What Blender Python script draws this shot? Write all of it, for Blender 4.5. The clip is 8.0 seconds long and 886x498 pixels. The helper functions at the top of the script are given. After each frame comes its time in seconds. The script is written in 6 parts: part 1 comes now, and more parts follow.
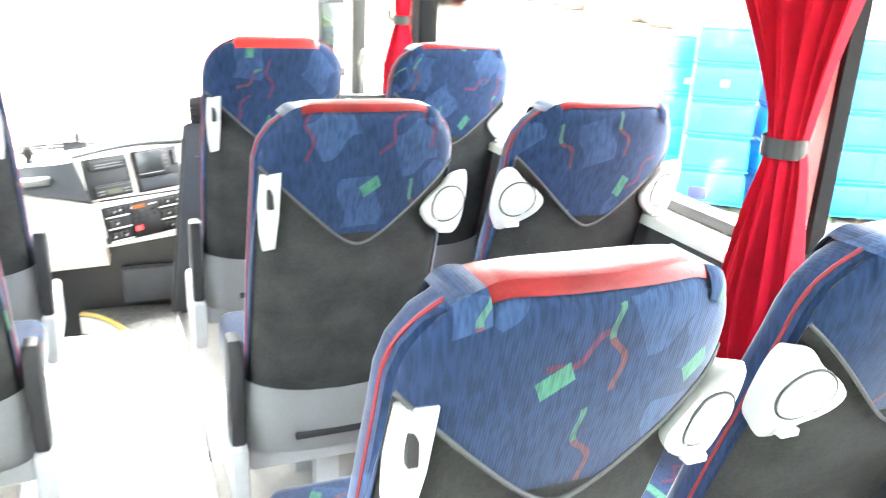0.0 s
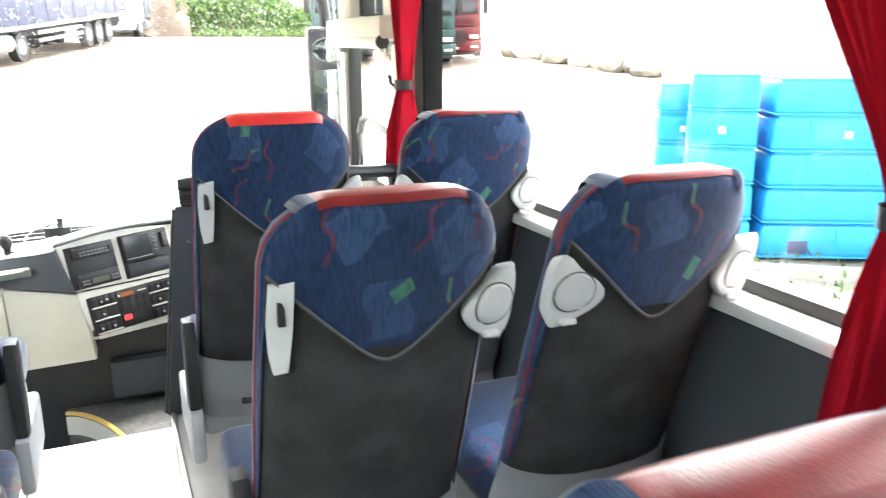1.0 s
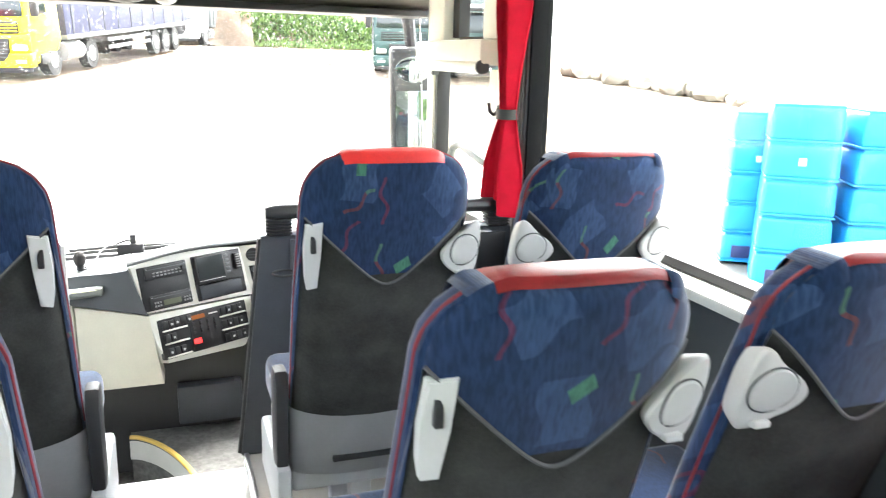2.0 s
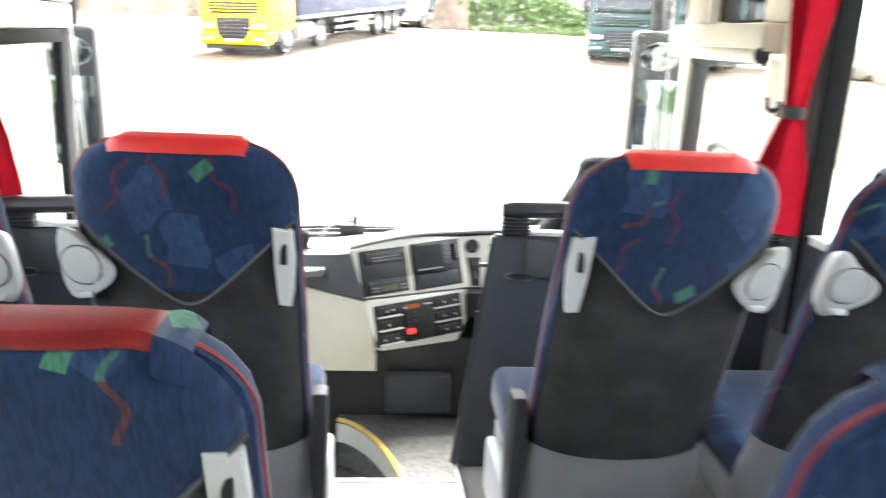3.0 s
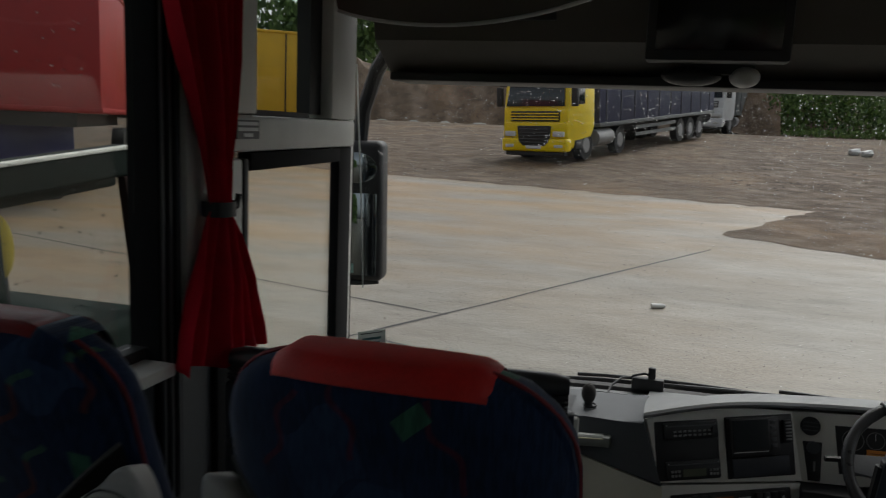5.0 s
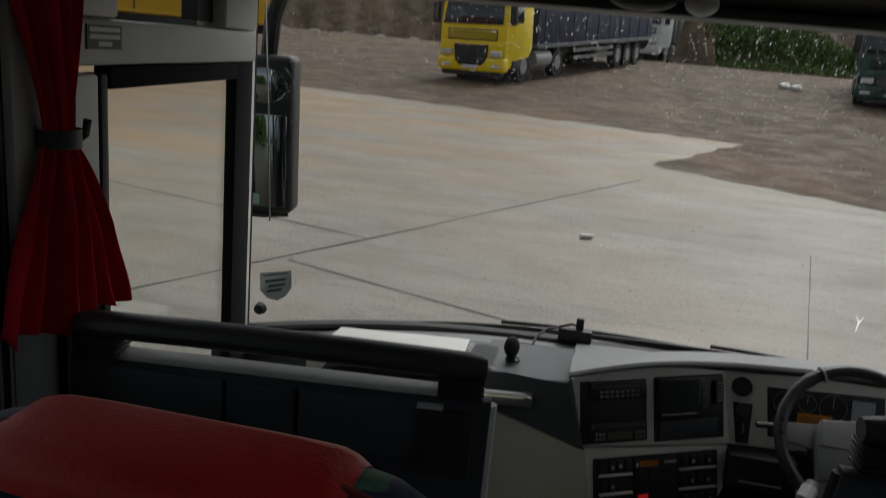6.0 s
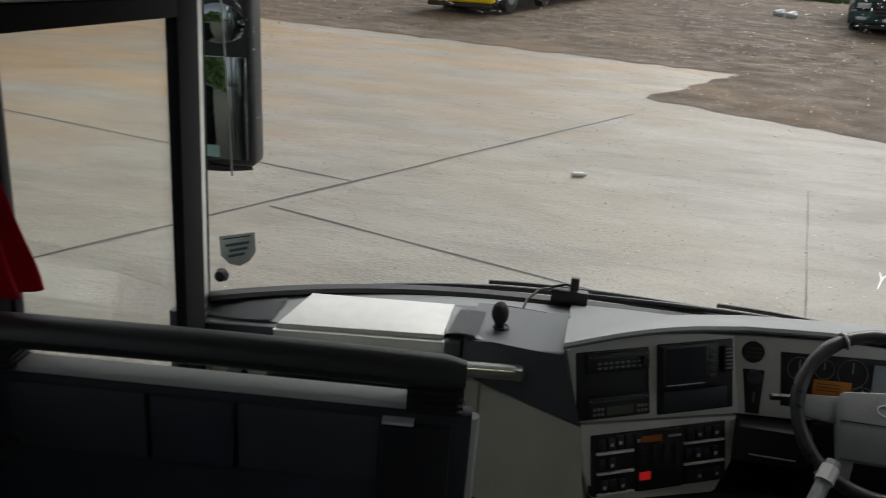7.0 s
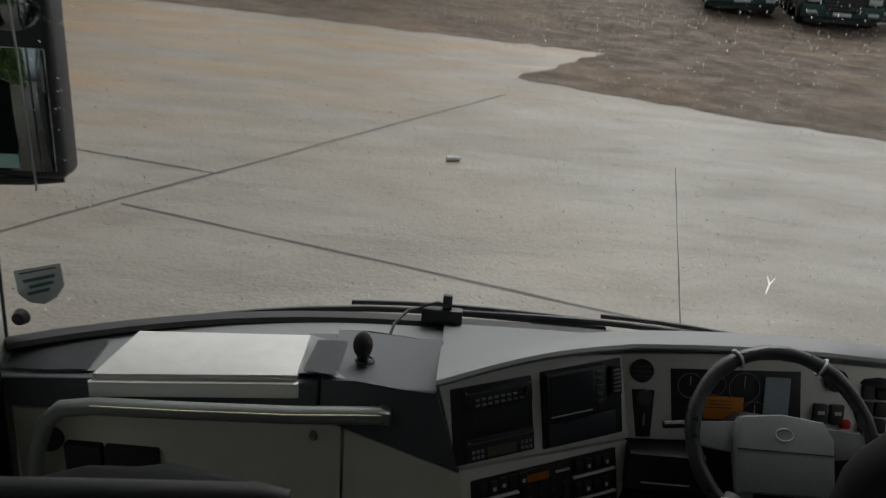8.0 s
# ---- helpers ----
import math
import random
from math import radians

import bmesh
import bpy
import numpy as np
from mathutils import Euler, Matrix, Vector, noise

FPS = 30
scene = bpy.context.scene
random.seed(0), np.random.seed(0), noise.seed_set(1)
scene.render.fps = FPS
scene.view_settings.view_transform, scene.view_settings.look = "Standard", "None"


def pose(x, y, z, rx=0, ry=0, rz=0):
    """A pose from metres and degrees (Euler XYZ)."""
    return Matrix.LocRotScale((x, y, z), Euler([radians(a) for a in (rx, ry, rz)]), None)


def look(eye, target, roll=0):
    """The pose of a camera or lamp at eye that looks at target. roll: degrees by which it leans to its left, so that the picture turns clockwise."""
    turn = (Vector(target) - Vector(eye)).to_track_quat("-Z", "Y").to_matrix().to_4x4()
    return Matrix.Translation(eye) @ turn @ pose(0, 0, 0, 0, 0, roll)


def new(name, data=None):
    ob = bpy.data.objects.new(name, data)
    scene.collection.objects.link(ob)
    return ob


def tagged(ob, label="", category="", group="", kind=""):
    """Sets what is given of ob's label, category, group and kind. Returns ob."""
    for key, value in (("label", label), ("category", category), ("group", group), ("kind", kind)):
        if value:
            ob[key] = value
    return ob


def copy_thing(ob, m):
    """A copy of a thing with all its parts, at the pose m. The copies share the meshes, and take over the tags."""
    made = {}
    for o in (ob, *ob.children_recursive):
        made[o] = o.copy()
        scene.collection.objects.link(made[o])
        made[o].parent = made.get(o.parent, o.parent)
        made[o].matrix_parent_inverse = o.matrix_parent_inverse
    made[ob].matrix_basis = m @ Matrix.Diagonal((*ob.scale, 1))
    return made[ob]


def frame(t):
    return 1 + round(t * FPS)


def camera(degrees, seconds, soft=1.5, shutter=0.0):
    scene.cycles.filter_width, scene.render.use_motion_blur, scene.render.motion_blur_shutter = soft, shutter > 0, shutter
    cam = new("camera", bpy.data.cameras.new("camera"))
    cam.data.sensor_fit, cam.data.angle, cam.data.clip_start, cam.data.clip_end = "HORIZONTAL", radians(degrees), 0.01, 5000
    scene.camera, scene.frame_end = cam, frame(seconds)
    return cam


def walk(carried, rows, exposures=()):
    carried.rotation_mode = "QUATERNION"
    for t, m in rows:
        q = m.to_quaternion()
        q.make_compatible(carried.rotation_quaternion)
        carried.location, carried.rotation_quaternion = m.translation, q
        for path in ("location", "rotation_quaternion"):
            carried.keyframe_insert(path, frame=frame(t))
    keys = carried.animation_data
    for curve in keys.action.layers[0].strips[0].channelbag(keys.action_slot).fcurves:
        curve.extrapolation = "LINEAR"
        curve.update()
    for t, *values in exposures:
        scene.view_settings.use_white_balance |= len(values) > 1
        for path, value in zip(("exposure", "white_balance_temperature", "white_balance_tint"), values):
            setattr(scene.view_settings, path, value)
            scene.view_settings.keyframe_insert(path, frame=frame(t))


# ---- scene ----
cam = camera(58.6, 8.0, soft=1.0, shutter=0.4)
PATH = [
    (0, (0.037, -0.003, 1.455), (0.764, 1.746, 0.816), 2.7),
    (0.5, (0.038, 0.143, 1.456), (0.931, 1.834, 0.868), 0.4),
    (1, (0.064, 0.296, 1.454), (0.82, 2.077, 0.95), -0.1),
    (2.5, (-0.084, 0.718, 1.5), (0.463, 2.583, 1.03), 3.4),
    (3, (-0.111, 0.89, 1.472), (0.064, 2.813, 0.951), 2.9),
    (3.5, (-0.102, 1.095, 1.487), (-0.325, 3.011, 0.962), 1.6),
    (4, (-0.095, 1.209, 1.505), (-0.511, 3.096, 0.987), 0.8),
    (4.5, (-0.155, 1.346, 1.51), (-0.687, 3.242, 1.161), 1.4),
    (4.7, (-0.163, 1.409, 1.516), (-0.755, 3.296, 1.218), 1.6),
    (5.8, (-0.234, 1.878, 1.498), (-0.586, 3.805, 1.094), 5.8),
    (6, (-0.214, 1.883, 1.531), (-0.575, 3.787, 1.037), 5.3),
    (6.5, (-0.178, 2.022, 1.539), (-0.599, 3.886, 0.95), 4.0),
    (7, (-0.238, 2.183, 1.528), (-0.556, 4.049, 0.881), 4.5),
    (7.5, (-0.263, 2.311, 1.527), (-0.345, 4.234, 0.982), 5.9),
    (8, (-0.22, 2.548, 1.535), (-0.235, 4.432, 0.863), 5.1),
]
EXPOSURES = [(0.0, 6.15), (0.3, 5.1), (0.6, 3.95), (1.0, 4.82), (2.5, 4.95), (3.0, 4.7), (3.5, 3.58), (4.0, 2.28), (4.5, 0.55), (4.7, 0.35), (5.8, 0.1), (6.0, 0.12), (6.5, 0.7), (7.0, 0.65), (7.5, 0.1), (8.0, 0.1)]
walk(cam, [(t, look(eye, target, roll)) for t, eye, target, roll in PATH], EXPOSURES)

# ---- world and light ----
world = bpy.data.worlds.new("overcast_sky")
scene.world = world
world.use_nodes = True
wn = world.node_tree.nodes
wl = world.node_tree.links
sky = wn.new("ShaderNodeTexSky")
sky.sky_type = "NISHITA"
sky.sun_disc = False
sky.sun_elevation, sky.sun_rotation = radians(50), radians(20)
sky.dust_density, sky.air_density = 4.0, 1.0
hsv = wn.new("ShaderNodeHueSaturation")
hsv.inputs["Saturation"].default_value = 0.22
wl.new(sky.outputs[0], hsv.inputs["Color"])
wl.new(hsv.outputs[0], wn["Background"].inputs["Color"])
wn["Background"].inputs["Strength"].default_value = 0.12
sun = new("sun", bpy.data.lights.new("sun", "SUN"))
sun.data.energy, sun.data.angle, sun.data.color = 0.8, radians(25), (1.0, 0.97, 0.92)
sun.matrix_world = look((6, 14, 25), (0, 0, 0))


# ---- materials ----
def nodes_of(mat):
    return mat.node_tree.nodes, mat.node_tree.links


def mat_basic(name, col, rough=0.5, metal=0.0, var=0.15, scale=8.0, bump=0.0, bscale=120.0, spec=0.5, stain=None, rvar=0.1):
    """Principled surface with a large and a small scale of variation and fine relief."""
    m = bpy.data.materials.new(name)
    m.use_nodes = True
    n, l = nodes_of(m)
    b = n["Principled BSDF"]
    b.inputs["Metallic"].default_value = metal
    b.inputs["Specular IOR Level"].default_value = spec
    tc = n.new("ShaderNodeTexCoord")
    big = n.new("ShaderNodeTexNoise")
    big.inputs["Scale"].default_value, big.inputs["Detail"].default_value = scale, 6
    small = n.new("ShaderNodeTexNoise")
    small.inputs["Scale"].default_value, small.inputs["Detail"].default_value = scale * 14, 3
    for t in (big, small):
        l.new(tc.outputs["Object"], t.inputs["Vector"])
    mixf = n.new("ShaderNodeMath")
    mixf.operation = "MULTIPLY_ADD"
    l.new(small.outputs["Fac"], mixf.inputs[0])
    mixf.inputs[1].default_value = 0.4
    l.new(big.outputs["Fac"], mixf.inputs[2])
    ramp = n.new("ShaderNodeValToRGB")
    ramp.color_ramp.elements[0].position, ramp.color_ramp.elements[1].position = 0.4, 1.0
    lo = [c * (1 - var) for c in col]
    hi = [min(1.0, c * (1 + var)) for c in col]
    ramp.color_ramp.elements[0].color, ramp.color_ramp.elements[1].color = (*(stain or lo), 1), (*hi, 1)
    l.new(mixf.outputs[0], ramp.inputs[0])
    l.new(ramp.outputs[0], b.inputs["Base Color"])
    rr = n.new("ShaderNodeMapRange")
    rr.inputs["To Min"].default_value, rr.inputs["To Max"].default_value = max(0.02, rough - rvar), min(1, rough + rvar)
    l.new(big.outputs["Fac"], rr.inputs["Value"])
    l.new(rr.outputs[0], b.inputs["Roughness"])
    if bump:
        bt = n.new("ShaderNodeTexNoise")
        bt.inputs["Scale"].default_value, bt.inputs["Detail"].default_value = bscale, 4
        l.new(tc.outputs["Object"], bt.inputs["Vector"])
        bn = n.new("ShaderNodeBump")
        bn.inputs["Strength"].default_value, bn.inputs["Distance"].default_value = bump, 0.01
        l.new(bt.outputs["Fac"], bn.inputs["Height"])
        l.new(bn.outputs[0], b.inputs["Normal"])
    return m


def mat_glow(name, col, strength):
    m = bpy.data.materials.new(name)
    m.use_nodes = True
    b = m.node_tree.nodes["Principled BSDF"]
    b.inputs["Base Color"].default_value = (*[c * 0.3 for c in col], 1)
    b.inputs["Emission Color"].default_value = (*col, 1)
    b.inputs["Emission Strength"].default_value = strength
    return m


def mat_glass(name, tint=(0.94, 0.97, 0.96), gloss=0.025):
    """Thin pane: clear, with a mirror gloss that grows at grazing angles."""
    m = bpy.data.materials.new(name)
    m.use_nodes = True
    n, l = nodes_of(m)
    n.remove(n["Principled BSDF"])
    tr = n.new("ShaderNodeBsdfTransparent")
    tr.inputs[0].default_value = (*tint, 1)
    gl = n.new("ShaderNodeBsdfGlossy")
    gl.inputs["Roughness"].default_value = 0.02
    lw = n.new("ShaderNodeLayerWeight")
    lw.inputs["Blend"].default_value = 0.5
    fr = n.new("ShaderNodeMath")
    fr.operation = "POWER"
    l.new(lw.outputs["Facing"], fr.inputs[0])
    fr.inputs[1].default_value = 4.5
    fs = n.new("ShaderNodeMath")
    fs.operation = "MULTIPLY_ADD"
    l.new(fr.outputs[0], fs.inputs[0])
    fs.inputs[1].default_value, fs.inputs[2].default_value = 0.5, gloss
    mx = n.new("ShaderNodeMixShader")
    l.new(fs.outputs[0], mx.inputs[0])
    l.new(tr.outputs[0], mx.inputs[1])
    l.new(gl.outputs[0], mx.inputs[2])
    l.new(mx.outputs[0], n["Material Output"].inputs["Surface"])
    return m


def math_node(n, l, op, a, b=None, c=None):
    k = n.new("ShaderNodeMath")
    k.operation = op
    for i, v in enumerate((a, b, c)):
        if v is None:
            continue
        if isinstance(v, (int, float)):
            k.inputs[i].default_value = v
        else:
            l.new(v, k.inputs[i])
    return k.outputs[0]


def mat_moquette():
    """Blue velour with pale angular patches, red and green squiggles and small green blocks."""
    m = bpy.data.materials.new("blue_patterned_moquette")
    m.use_nodes = True
    n, l = nodes_of(m)
    b = n["Principled BSDF"]
    b.inputs["Roughness"].default_value = 0.9
    b.inputs["Specular IOR Level"].default_value = 0.15
    b.inputs["Sheen Weight"].default_value = 0.35
    b.inputs["Sheen Roughness"].default_value = 0.4
    tc = n.new("ShaderNodeTexCoord")
    oi = n.new("ShaderNodeObjectInfo")
    sep = n.new("ShaderNodeSeparateXYZ")
    l.new(tc.outputs["Object"], sep.inputs[0])
    zz = math_node(n, l, "MULTIPLY_ADD", sep.outputs[1], 0.7, sep.outputs[2])
    off = math_node(n, l, "MULTIPLY", oi.outputs["Random"], 7.0)
    com = n.new("ShaderNodeCombineXYZ")
    l.new(math_node(n, l, "ADD", sep.outputs[0], off), com.inputs[0])
    l.new(zz, com.inputs[1])
    vec = com.outputs[0]

    def cells(scale, shift, metric="EUCLIDEAN"):
        v = n.new("ShaderNodeTexVoronoi")
        v.voronoi_dimensions, v.distance = "2D", metric
        v.inputs["Scale"].default_value = scale
        ad = n.new("ShaderNodeVectorMath")
        ad.operation = "ADD"
        l.new(vec, ad.inputs[0])
        ad.inputs[1].default_value = (shift, shift * 0.7, 0)
        l.new(ad.outputs[0], v.inputs["Vector"])
        sub = n.new("ShaderNodeVectorMath")
        sub.operation = "SUBTRACT"
        l.new(ad.outputs[0], sub.inputs[0])
        l.new(v.outputs["Position"], sub.inputs[1])
        rot = n.new("ShaderNodeVectorRotate")
        rot.rotation_type = "Z_AXIS"
        l.new(sub.outputs[0], rot.inputs["Vector"])
        sc = n.new("ShaderNodeSeparateColor")
        l.new(v.outputs["Color"], sc.inputs[0])
        l.new(math_node(n, l, "MULTIPLY_ADD", sc.outputs[0], 1.8, -0.6), rot.inputs["Angle"])
        s2 = n.new("ShaderNodeSeparateXYZ")
        l.new(rot.outputs[0], s2.inputs[0])
        return s2.outputs[0], s2.outputs[1], sc.outputs[1], sc.outputs[2], v

    def mix(fac, ca, cb):
        k = n.new("ShaderNodeMix")
        k.data_type = "RGBA"
        l.new(fac, k.inputs[0])
        for i, c in ((6, ca), (7, cb)):
            if isinstance(c, tuple):
                k.inputs[i].default_value = (*c, 1)
            else:
                l.new(c, k.inputs[i])
        return k.outputs[2]

    def box(x, y, hx, hy):
        a = math_node(n, l, "LESS_THAN", math_node(n, l, "ABSOLUTE", x), hx)
        c = math_node(n, l, "LESS_THAN", math_node(n, l, "ABSOLUTE", y), hy)
        return math_node(n, l, "MULTIPLY", a, c)

    nz = n.new("ShaderNodeTexNoise")
    nz.inputs["Scale"].default_value = 9
    l.new(vec, nz.inputs["Vector"])
    base = mix(nz.outputs["Fac"], (0.012, 0.026, 0.070), (0.021, 0.046, 0.116))
    x, y, r, q, v = cells(6.5, 0.0)
    wob = math_node(n, l, "MULTIPLY_ADD", math_node(n, l, "SINE", math_node(n, l, "MULTIPLY", y, 70.0)), 0.008, x)
    blot = box(wob, y, 0.037, 0.042)
    blot = math_node(n, l, "MULTIPLY", blot, math_node(n, l, "GREATER_THAN", r, 0.25))
    blot = math_node(n, l, "MULTIPLY", blot, math_node(n, l, "MULTIPLY_ADD", nz.outputs["Fac"], 0.62, -0.02))
    base = mix(blot, base, (0.062, 0.124, 0.27))
    x, y, r, q, v = cells(8.0, 3.1)
    wob = math_node(n, l, "MULTIPLY_ADD", math_node(n, l, "SINE", math_node(n, l, "MULTIPLY", y, 105.0)), 0.007, x)
    line = math_node(n, l, "MULTIPLY", box(wob, y, 0.0038, 0.045), math_node(n, l, "MULTIPLY", math_node(n, l, "GREATER_THAN", r, 0.35), 0.55))
    split = math_node(n, l, "GREATER_THAN", y, 0.012)
    warm = mix(math_node(n, l, "GREATER_THAN", q, 0.45), (0.17, 0.02, 0.04), (0.20, 0.045, 0.025))
    cool = mix(math_node(n, l, "GREATER_THAN", q, 0.45), (0.16, 0.025, 0.05), (0.10, 0.24, 0.12))
    base = mix(line, base, mix(split, warm, cool))
    x, y, r, q, v = cells(5.0, 6.7)
    blk = math_node(n, l, "MULTIPLY", box(x, y, 0.0105, 0.019), math_node(n, l, "GREATER_THAN", r, 0.3))
    base = mix(blk, base, (0.06, 0.19, 0.13))
    mp = n.new("ShaderNodeMapping")
    mp.inputs["Scale"].default_value = (1.0, 0.6, 0.14)
    l.new(tc.outputs["Object"], mp.inputs["Vector"])
    nap = n.new("ShaderNodeTexNoise")
    nap.inputs["Scale"].default_value, nap.inputs["Detail"].default_value = 210, 5
    l.new(mp.outputs[0], nap.inputs["Vector"])
    shade = n.new("ShaderNodeValToRGB")
    shade.color_ramp.elements[0].position, shade.color_ramp.elements[1].position = 0.36, 0.60
    shade.color_ramp.elements[0].color = (0.50, 0.50, 0.54, 1)
    l.new(nap.outputs["Fac"], shade.inputs[0])
    worn = n.new("ShaderNodeMix")
    worn.data_type, worn.blend_type = "RGBA", "MULTIPLY"
    worn.inputs[0].default_value = 0.8
    l.new(base, worn.inputs[6])
    l.new(shade.outputs[0], worn.inputs[7])
    l.new(worn.outputs[2], b.inputs["Base Color"])
    wv = n.new("ShaderNodeTexWave")
    wv.inputs["Scale"].default_value, wv.inputs["Distortion"].default_value = 90, 1.5
    l.new(tc.outputs["Object"], wv.inputs["Vector"])
    bn = n.new("ShaderNodeBump")
    bn.inputs["Strength"].default_value, bn.inputs["Distance"].default_value = 0.07, 0.003
    l.new(wv.outputs["Fac"], bn.inputs["Height"])
    l.new(bn.outputs[0], b.inputs["Normal"])
    return m


MOQ = mat_moquette()
CARPET = mat_basic("grey_carpet", (0.051, 0.051, 0.050), 0.95, var=0.4, scale=12, bump=0.5, bscale=500, spec=0.1)
SILVER = mat_basic("silver_grey_plastic", (0.43, 0.44, 0.455), 0.45, var=0.08)
PALE = mat_basic("pale_grey_plastic", (0.55, 0.55, 0.55), 0.4, var=0.06)
BLACK = mat_basic("black_plastic", (0.018, 0.018, 0.02), 0.5, var=0.2, bump=0.1, bscale=600)
DKGREY = mat_basic("dark_grey_plastic", (0.055, 0.06, 0.065), 0.5, var=0.12, bump=0.12, bscale=700)
REDL = mat_basic("red_leather", (0.60, 0.012, 0.012), 0.45, var=0.2, scale=14, bump=0.15, bscale=260)
MAROON = mat_basic("worn_red_leather", (0.18, 0.010, 0.013), 0.36, var=0.3, scale=20, bump=0.08, bscale=260, spec=0.28)
PIPING = mat_basic("piping_grey", (0.085, 0.085, 0.09), 0.8)
REDPIPE = mat_basic("red_piping", (0.20, 0.014, 0.024), 0.7)
CURTAIN = mat_basic("red_curtain_cloth", (0.45, 0.006, 0.022), 0.85, var=0.2, scale=20, bump=0.3, bscale=700, spec=0.15)
CREAM = mat_basic("cream_plastic", (0.80, 0.78, 0.69), 0.45, var=0.06)
GREYTRIM = mat_basic("grey_trim", (0.60, 0.60, 0.57), 0.5, var=0.08)
RUBBER = mat_basic("black_rubber", (0.012, 0.012, 0.013), 0.6, var=0.3)
FLOORM = mat_basic("pale_vinyl_floor", (0.42, 0.40, 0.37), 0.35, var=0.12, scale=5)
CABFLOOR = mat_basic("grey_speckled_floor", (0.10, 0.10, 0.095), 0.6, var=0.6, scale=40)
YELLOW = mat_basic("yellow_edge", (0.62, 0.42, 0.10), 0.45, var=0.15)
STEEL = mat_basic("brushed_steel", (0.6, 0.6, 0.6), 0.3, metal=1.0, var=0.1)
GLASS = mat_glass("window_glass")
TINTED = mat_glass("tinted_side_glass", (0.82, 0.85, 0.84), 0.03)
MATTE = mat_basic("matt_black_rubber", (0.010, 0.010, 0.011), 0.9, var=0.3, spec=0.15)


# ---- helpers for building ----
def part(name, bm, material, parent=None, label="", smooth=True):
    me = bpy.data.meshes.new(name)
    bmesh.ops.recalc_face_normals(bm, faces=bm.faces)
    bm.to_mesh(me)
    bm.free()
    for mm in (material if isinstance(material, (list, tuple)) else [material]):
        me.materials.append(mm)
    if smooth:
        for p in me.polygons:
            p.use_smooth = True
        me.set_sharp_from_angle(angle=radians(35))
    ob = new(name, me)
    if parent:
        ob.parent = parent
    if label:
        tagged(ob, label)
    return ob


def thing(name, label, category, group="", kind="", m=None):
    ob = new(name)
    ob.empty_display_size = 0.1
    if m:
        ob.matrix_basis = m
    return tagged(ob, label, category, group, kind)


def box_bm(x0, x1, y0, y1, z0, z1, bev=0.0, seg=2, bm=None):
    bm = bm or bmesh.new()
    r = bmesh.ops.create_cube(bm, size=1)
    vs = r["verts"]
    for v in vs:
        v.co = Vector(((x0 + x1) / 2 + v.co.x * (x1 - x0), (y0 + y1) / 2 + v.co.y * (y1 - y0), (z0 + z1) / 2 + v.co.z * (z1 - z0)))
    if bev:
        es = list({e for v in vs for e in v.link_edges})
        bmesh.ops.bevel(bm, geom=es, offset=bev, segments=seg, profile=0.5, affect="EDGES")
    return bm


def cyl_bm(p, q, r, r2=None, n=16, bm=None):
    bm = bm or bmesh.new()
    p, q = Vector(p), Vector(q)
    m = Matrix.Translation((p + q) / 2) @ (q - p).to_track_quat("Z", "Y").to_matrix().to_4x4()
    bmesh.ops.create_cone(bm, cap_ends=True, segments=n, radius1=r, radius2=r if r2 is None else r2, depth=(q - p).length, matrix=m)
    return bm


def tube_bm(pts, r, n=8, bm=None, closed=False, squash=1.0):
    """A tube of radius r through the points."""
    bm = bm or bmesh.new()
    pts = [Vector(p) for p in pts]
    rings = []
    up = Vector((0, 0, 1))
    for i, p in enumerate(pts):
        a = pts[i - 1] if (i or closed) else p
        c = pts[(i + 1) % len(pts)] if (i < len(pts) - 1 or closed) else p
        d = (c - a).normalized()
        s = d.cross(up)
        s = s.normalized() if s.length > 1e-3 else Vector((1, 0, 0))
        u = s.cross(d)
        rings.append([bm.verts.new(p + s * (r * math.cos(k * 2 * math.pi / n)) + u * (r * squash * math.sin(k * 2 * math.pi / n))) for k in range(n)])
    m = len(rings)
    for i in range(m if closed else m - 1):
        for k in range(n):
            bm.faces.new((rings[i][k], rings[i][(k + 1) % n], rings[(i + 1) % m][(k + 1) % n], rings[(i + 1) % m][k]))
    if not closed:
        bm.faces.new(rings[0])
        bm.faces.new(rings[-1])
    return bm


def grid_bm(f, nu, nv, closed_u=False, bm=None):
    """Faces over f(i/nu, j/nv)."""
    bm = bm or bmesh.new()
    cols = nu if closed_u else nu + 1
    vs = [[bm.verts.new(f(i / nu, j / nv)) for j in range(nv + 1)] for i in range(cols)]
    for i in range(nu):
        for j in range(nv):
            bm.faces.new((vs[i][j], vs[(i + 1) % cols][j], vs[(i + 1) % cols][j + 1], vs[i][j + 1]))
    return bm


def poly_bm(pts, depth, axis=(0, 1, 0), bm=None, bev=0.0):
    """A flat outline made solid along axis by depth."""
    bm = bm or bmesh.new()
    d = Vector(axis) * depth
    a = [bm.verts.new(Vector(p)) for p in pts]
    b = [bm.verts.new(Vector(p) + d) for p in pts]
    bm.faces.new(a)
    bm.faces.new(b[::-1])
    side = []
    for i in range(len(a)):
        j = (i + 1) % len(a)
        side.append(bm.faces.new((a[i], a[j], b[j], b[i])))
    if bev:
        es = {e for f in bm.faces if f not in side for e in f.edges}
        bmesh.ops.bevel(bm, geom=list(es), offset=bev, segments=2, profile=0.5, affect="EDGES")
    return bm


# ---- coach seats ----
ROWS_Y = (2.28, 1.435, 0.62)
SEAT_X = (0.446, 0.98)
PLAT = 0.08
Z_TOP, Z_BOT = 1.275, 0.56
HEAD_N = 3.6


